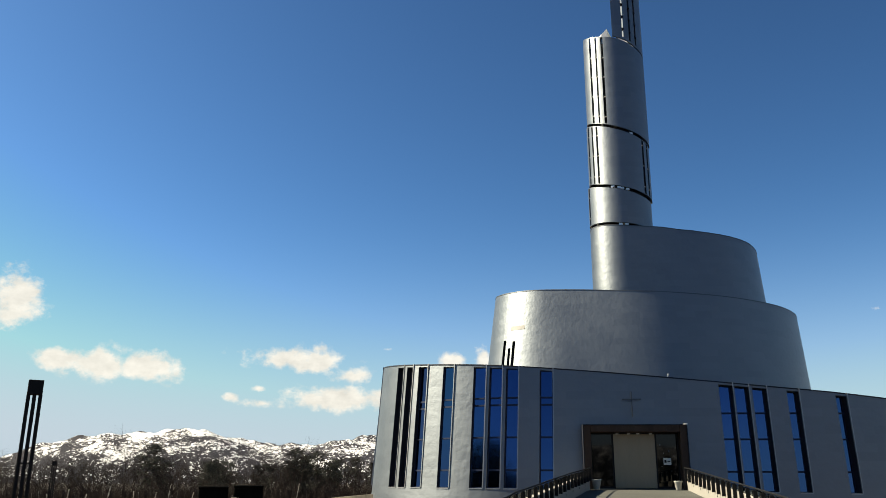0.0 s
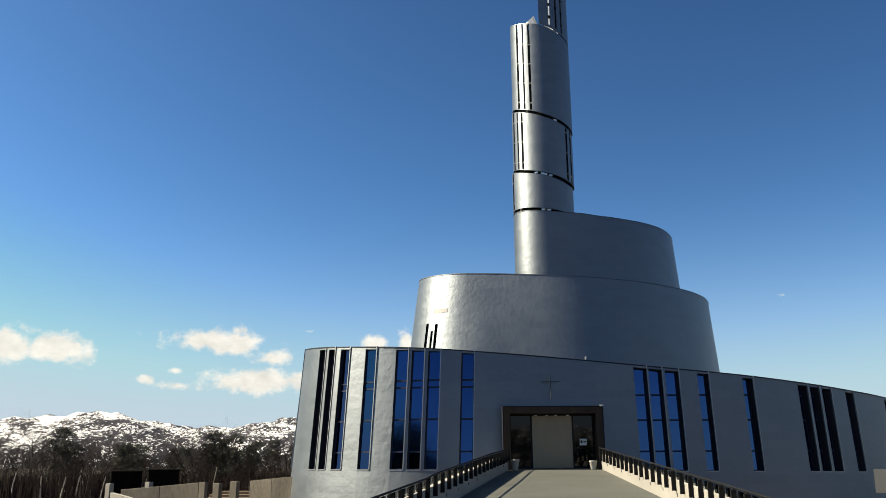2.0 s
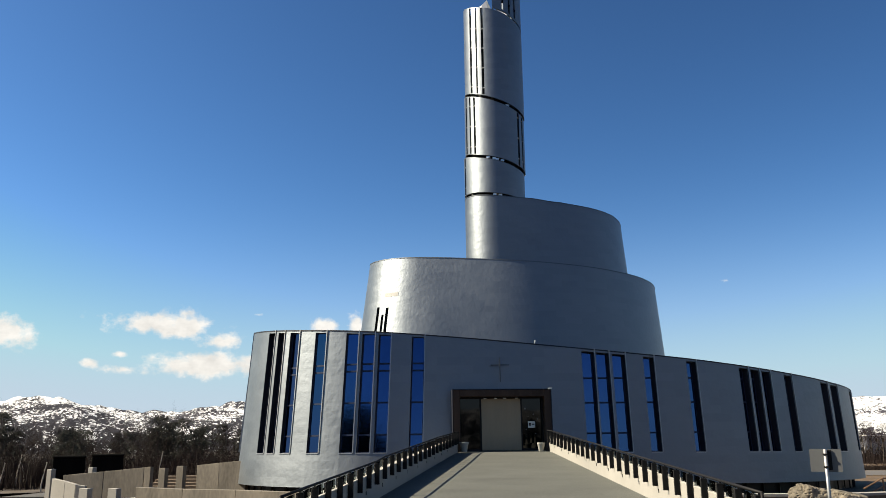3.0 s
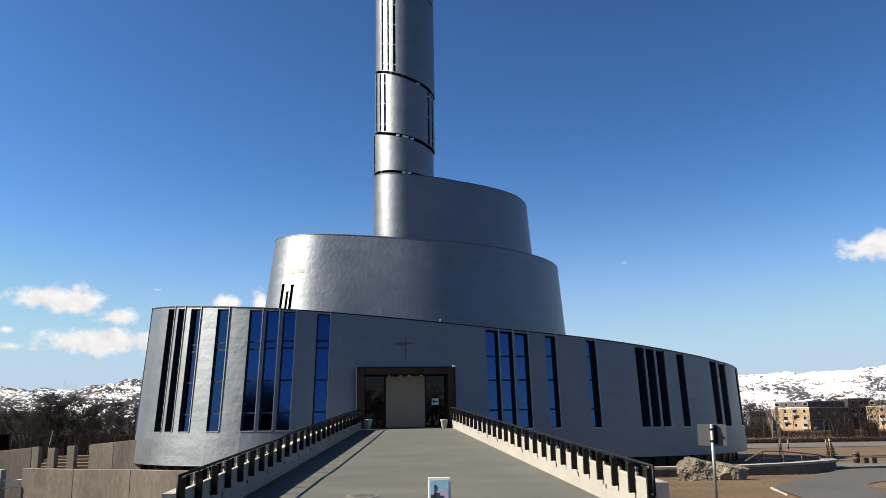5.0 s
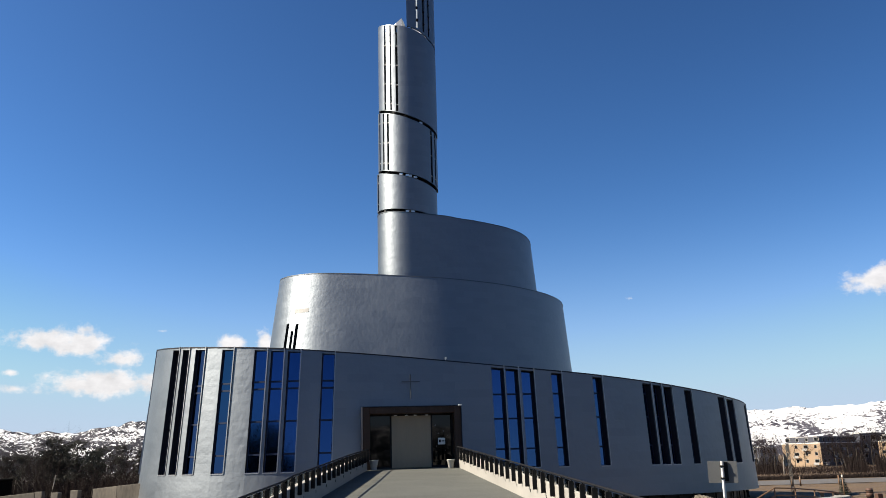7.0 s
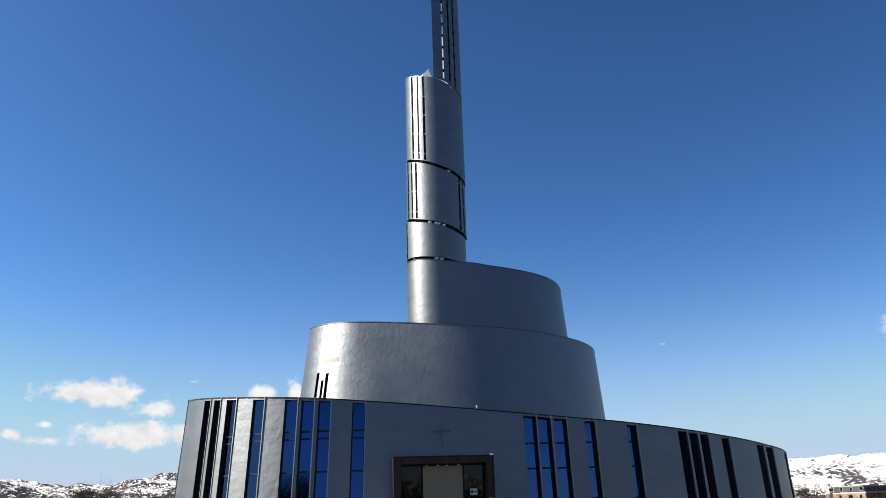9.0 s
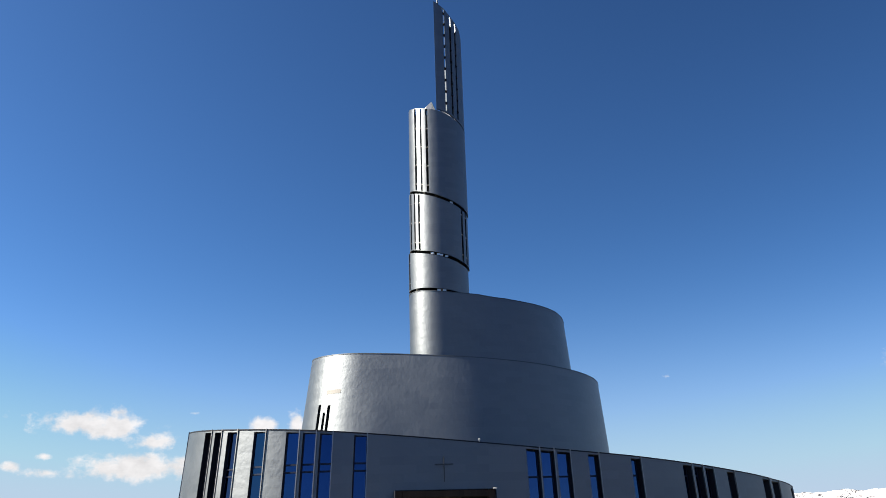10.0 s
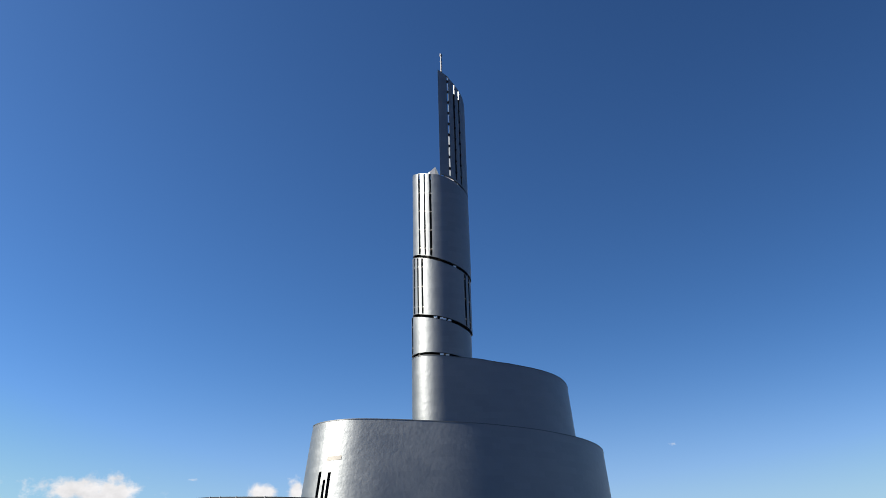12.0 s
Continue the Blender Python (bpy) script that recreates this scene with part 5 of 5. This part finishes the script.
def pine_tree(seed, h, label, group):
    rng = random.Random(seed)
    t = thing("pine_tree", label, "tree", group)
    bt, bc = bmesh.new(), bmesh.new()
    lean = Vector((rng.uniform(-0.03, 0.03), rng.uniform(-0.03, 0.03), 1))
    tube(bt, (0, 0, -0.2), lean * h * 0.95, h * 0.02, h * 0.004, 6, False)
    for k in range(30):
        f = rng.uniform(0.34, 1.0)
        z = h * f * 0.95
        reach = h * 0.30 * (1.08 - f) ** 0.6 * rng.uniform(0.35, 1.2) + 0.1
        a = rng.uniform(0, math.tau)
        base = lean * z
        tip = base + Vector((math.cos(a) * reach, math.sin(a) * reach, rng.uniform(-0.02, 0.4) * reach))
        tube(bt, base, tip, h * 0.006, 0.012, 4, False)
        for j in range(rng.choice((2, 3, 4))):
            c = base.lerp(tip, rng.uniform(0.55, 1.1)) + Vector((rng.gauss(0, 0.2), rng.gauss(0, 0.2), rng.gauss(0, 0.12)))
            s = h * 0.07 * rng.uniform(0.6, 1.3)
            for _ in range(26):
                d = Vector((rng.gauss(0, 1), rng.gauss(0, 1), rng.gauss(0.5, 0.7))).normalized()
                e = d.cross(Vector((rng.gauss(0, 1), rng.gauss(0, 1), rng.gauss(0, 1)))).normalized() * s * 0.10
                o = c + Vector((rng.gauss(0, 0.55), rng.gauss(0, 0.55), rng.gauss(0, 0.28))) * s
                bc.faces.new([bc.verts.new(o - e), bc.verts.new(o + e), bc.verts.new(o + d * s * 0.6)])
    part("trunk", bt, BARK, t, "", True)
    part("crown", bc, NEEDLE, t)
    return t


rng = random.Random(5)
W_LABEL = {"birch": "leafless birch with a pale trunk in the wood", "bare": "leafless dark-barked tree in the wood", "pine": "dark green pine in the wood"}
protos = [("birch", bare_tree(11, 7.2, BIRCH, W_LABEL["birch"], "trees of the wood")), ("birch", bare_tree(12, 7.8, BIRCH, W_LABEL["birch"], "trees of the wood")),
          ("bare", bare_tree(13, 8.0, BARK, W_LABEL["bare"], "trees of the wood")), ("bare", bare_tree(14, 7.0, BARK, W_LABEL["bare"], "trees of the wood")),
          ("pine", pine_tree(21, 8.0, W_LABEL["pine"], "trees of the wood")), ("pine", pine_tree(22, 7.2, W_LABEL["pine"], "trees of the wood"))]


def plant(t, a, d, s, first):
    x, y = d * math.sin(radians(a)), d * math.cos(radians(a))
    m = pose(x, y, ground_z(x, y), 0, 0, rng.uniform(0, 360)) @ Matrix.Scale(s, 4)
    if first:
        t.matrix_world = m
        return t
    c = copy_thing(t, m)
    c.scale = (s, s, s)
    return c


used = set()
spots = []
for i in range(208):
    a = -47 + 33.5 * (i + rng.uniform(-0.5, 0.5)) / 208
    spots.append((a, rng.uniform(85, 140), None))
for a, d, _ in spots:
    if a > -29 and rng.random() < 0.13:
        k = rng.choice((4, 5))
    else:
        k = rng.choice((0, 1, 2, 2, 2, 3, 3, 3, 3, 2))
    plant(protos[k][1], a, d, rng.uniform(0.6, 0.98) * d / 115, k not in used)
    used.add(k)
for a, d, k, s in ((-32.0, 108, 4, 1.0), (-31.4, 116, 5, 0.85), (-28.3, 106, 5, 0.85), (-27.2, 112, 4, 0.75), (-24.6, 108, 5, 0.8), (-21.5, 106, 4, 0.9), (-20.6, 110, 5, 0.85), (-33.6, 118, 2, 1.2), (-32.6, 122, 3, 1.15), (-23.0, 112, 4, 0.98), (-22.2, 114, 5, 0.95), (-22.6, 112, 2, 1.05), (-34.6, 90, 0, 0.95), (-31.0, 92, 1, 0.95), (-29.6, 82, 0, 0.8), (-23.4, 70, 0, 0.6), (-37.0, 84, 1, 0.8), (-36.0, 82, 0, 0.75), (-33.0, 80, 1, 0.75), (-28.4, 80, 0, 0.7), (-26.0, 84, 1, 0.75), (-39.5, 82, 0, 0.7), (-41.5, 84, 1, 0.75), (-31.9, 84, 0, 0.8)):
    plant(protos[k][1], a, d, s, False)

# leaf litter under the wood
LITTER = material("leaf_litter", (0.024, 0.017, 0.013), 0.95, 0, 0.4, 0.8, 0.6, 20, color2=(0.055, 0.04, 0.028))
flat_poly("wood_floor", [(math.sin(radians(a)) * d, math.cos(radians(a)) * d) for a, d in [(-50, 82), (-42, 80), (-34, 80), (-26, 82), (-18, 84), (-12, 90), (-12, 2000), (-22, 2000), (-32, 2000), (-42, 2000), (-50, 2000)]], 0.3, LITTER, "dark leaf litter on the floor of the wood", "ground")

# undergrowth: a thicket of upright rods and scrub
def thicket(name, count, place, hmin, hmax, mat, label, seed, wide=0.05):
    r = random.Random(seed)
    verts, faces = [], []
    for _ in range(count):
        x, y = place(r)
        z, h = ground_z(x, y) - 0.1, r.uniform(hmin, hmax)
        lx, ly, w = r.gauss(0, 0.16) * h, r.gauss(0, 0.16) * h, r.uniform(wide * 0.24, wide)
        a = r.uniform(0, math.pi)
        cx, cy = math.cos(a) * w, math.sin(a) * w
        b = len(verts)
        verts += [(x - cx, y - cy, z), (x + cx, y + cy, z), (x + lx * 0.5 + cx * 0.6, y + ly * 0.5 + cy * 0.6, z + h * 0.55), (x + lx * 0.5 - cx * 0.6, y + ly * 0.5 - cy * 0.6, z + h * 0.55), (x + lx * 1.4, y + ly * 1.4, z + h)]
        faces += [(b, b + 1, b + 2, b + 3), (b + 3, b + 2, b + 4)]
    me = bpy.data.meshes.new(name)
    me.from_pydata(verts, [], faces)
    me.materials.append(mat)
    return tagged(new(name, me), label, "undergrowth", "", "stuff")


def in_wood(r):
    a, d = radians(r.uniform(-49, -12)), r.uniform(88, 160)
    return d * math.sin(a), d * math.cos(a)


def in_south_wood(r):
    a, d = radians(r.uniform(120, 240)), r.uniform(60, 85)
    return d * math.sin(a), d * math.cos(a)


def in_hedge(r):
    x = r.uniform(40, 130)
    return x, 114 + 0.12 * (x - 38) + r.uniform(-1.6, 1.6)


def in_park(r):
    a, d = radians(r.uniform(21, 36)), r.uniform(170, 300)
    return d * math.sin(a), d * math.cos(a)


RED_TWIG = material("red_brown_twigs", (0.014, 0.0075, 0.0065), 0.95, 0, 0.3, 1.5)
def in_groves(r):
    lo, hi = r.choice(((22.3, 24.4), (28.0, 29.2), (29.8, 30.5)))
    a, d = radians(r.uniform(lo, hi)), r.uniform(185, 250)
    return d * math.sin(a), d * math.cos(a)


HEDGE = material("dark_hedge_twigs", (0.016, 0.011, 0.010), 0.95, 0, 0.3, 1.0)
for twigs in (TWIG, RED_TWIG, HEDGE):   # dry bark has hardly any gloss
    for n in twigs.node_tree.nodes:
        if n.type == "BSDF_PRINCIPLED":
            n.inputs["Specular IOR Level"].default_value = 0.15
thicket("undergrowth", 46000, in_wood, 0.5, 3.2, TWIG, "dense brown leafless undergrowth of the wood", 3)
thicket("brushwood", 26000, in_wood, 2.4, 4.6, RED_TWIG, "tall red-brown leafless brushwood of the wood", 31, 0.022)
# unseen thicket facing the church, added to darken what its metal reflects
thicket("undergrowth", 9000, in_south_wood, 1.0, 4.5, TWIG, "unseen brown leafless undergrowth added to darken reflections on the church", 8)
thicket("hedge", 34000, in_hedge, 0.5, 0.8, HEDGE, "long brown leafless hedge along the road", 4, 0.035)
thicket("scrub", 8000, in_park, 0.6, 2.0, TWIG, "brown leafless scrub before the flats", 6)
thicket("grove", 3000, in_groves, 1.5, 4.7, TWIG, "dark leafless groves between the flats", 12, 0.06)
for a, d, k, s in ((22.7, 190, 2, 1.15), (23.4, 200, 3, 1.3), (24.0, 185, 2, 1.1), (24.5, 180, 0, 1.1), (25.8, 200, 3, 1.1), (27.6, 205, 2, 1.15), (28.1, 200, 3, 1.25), (28.7, 210, 2, 1.3), (29.3, 205, 3, 1.2), (30.3, 190, 2, 1.1), (30.9, 195, 3, 1.2), (31.5, 190, 2, 1.1), (32.6, 190, 3, 1.2), (34, 190, 2, 1.2), (22.4, 230, 3, 1.3), (22.9, 240, 2, 1.4), (23.2, 235, 2, 1.25), (23.7, 245, 3, 1.4), (25.2, 215, 2, 0.9), (26.6, 220, 3, 0.9), (27.9, 240, 3, 1.4), (28.4, 235, 2, 1.45), (28.9, 240, 3, 1.5), (29.6, 240, 2, 1.5), (30.1, 235, 3, 1.4), (30.6, 240, 2, 1.35), (31.9, 235, 3, 1.3), (32.3, 240, 2, 1.3), (33.1, 235, 3, 1.35), (33.5, 240, 2, 1.3)):
    c = plant(protos[k][1], a, d, s, False)
    tagged(c, "leafless park tree before the flats", "tree", "park trees before the flats")

# unseen wood added behind the forecourt to darken the titanium's reflections
for i in range(40):
    a = 120 + 75 * (i + rng.uniform(-0.4, 0.4)) / 40
    k = rng.choice((2, 3, 4, 5, 4, 5))
    c = plant(protos[k][1], a, rng.uniform(70, 90), rng.uniform(0.7, 0.95), False)
    tagged(c, "unseen tree added to darken reflections on the church", "tree", "trees facing the church")
# pine stand mirrored in the windows
for i in range(36):
    f = (i + rng.uniform(-0.4, 0.4)) / 35 * 2 - 1
    b, d = radians(199.5 + 13.5 * f), rng.uniform(70, 84)
    x, y = -7 + d * math.sin(b), 40.6 + d * math.cos(b)
    s = (2.45 - 0.4 * f * f) * rng.uniform(0.88, 1.0)
    c = copy_thing(protos[rng.choice((4, 5))][1], pose(x, y, ground_z(x, y), 0, 0, rng.uniform(0, 360)) @ Matrix.Scale(s, 4))
    c.scale = (s, s, s)
    tagged(c, "tall dense pine of the stand facing the church", "tree", "trees facing the church")

# small spruce on the lawn
sp = thing("spruce_sapling", "small dark spruce sapling on the lawn", "tree")
bm, bt = bmesh.new(), bmesh.new()
tube(bt, (0, 0, 0), (0, 0, 1.2), 0.035, 0.01, 6)
for k in range(13):
    z = 0.12 + k * 0.085
    reach = 0.36 * (1 - k / 14.0)
    for j in range(16):
        a = j * math.tau / 16 + k * 0.7
        o = Vector((0, 0, z))
        tip = Vector((math.cos(a) * reach, math.sin(a) * reach, z - reach * 0.25))
        for i in range(5):
            c = o.lerp(tip, 0.3 + 0.17 * i)
            e = Vector((-math.sin(a), math.cos(a), rng.uniform(-0.5, 0.5))) * 0.055
            bm.faces.new([bm.verts.new(c - e), bm.verts.new(c + e), bm.verts.new(c + (tip - o) * 0.28 + Vector((0, 0, rng.uniform(-0.04, 0.04))))])
part("trunk", bt, BARK, sp)
part("crown", bm, NEEDLE, sp)
sp.location = (24.5, 46.5, ground_z(24.5, 46.5))

# withered grass on the near lawn
lawn_edge = lerp_table([(18.7, 9.1), (22.2, 9.85), (24.95, 11.6), (26.8, 13.05), (29.4, 15.0), (30.4, 15.6)])
rg = random.Random(17)
verts, faces = [], []
while len(faces) < 12000:
    x, y = rg.uniform(4.9, 15.6), rg.uniform(19.0, 30.4)
    if x > lawn_edge(y) or noise.noise(Vector((x * 0.9, y * 0.9, 0))) + rg.uniform(-0.5, 0.5) < -0.1:
        continue
    z, h, a = ground_z(x, y) - 0.03, rg.uniform(0.006, 0.014), rg.uniform(0, math.pi)
    w = rg.uniform(0.005, 0.013)
    cx, cy = math.cos(a) * w, math.sin(a) * w
    n = len(verts)
    verts += [(x - cx, y - cy, z), (x + cx, y + cy, z), (x + rg.gauss(0, 0.07), y + rg.gauss(0, 0.07), z + h)]
    faces.append((n, n + 1, n + 2))
me = bpy.data.meshes.new("grass")
me.from_pydata(verts, [], faces)
me.materials.append(material("straw_blades", (0.06, 0.036, 0.016), 0.9, 0, 0.3, 1.2, color2=(0.15, 0.098, 0.046)))
tagged(new("grass", me), "short withered straw-coloured grass on the lawn", "grass", "", "stuff")
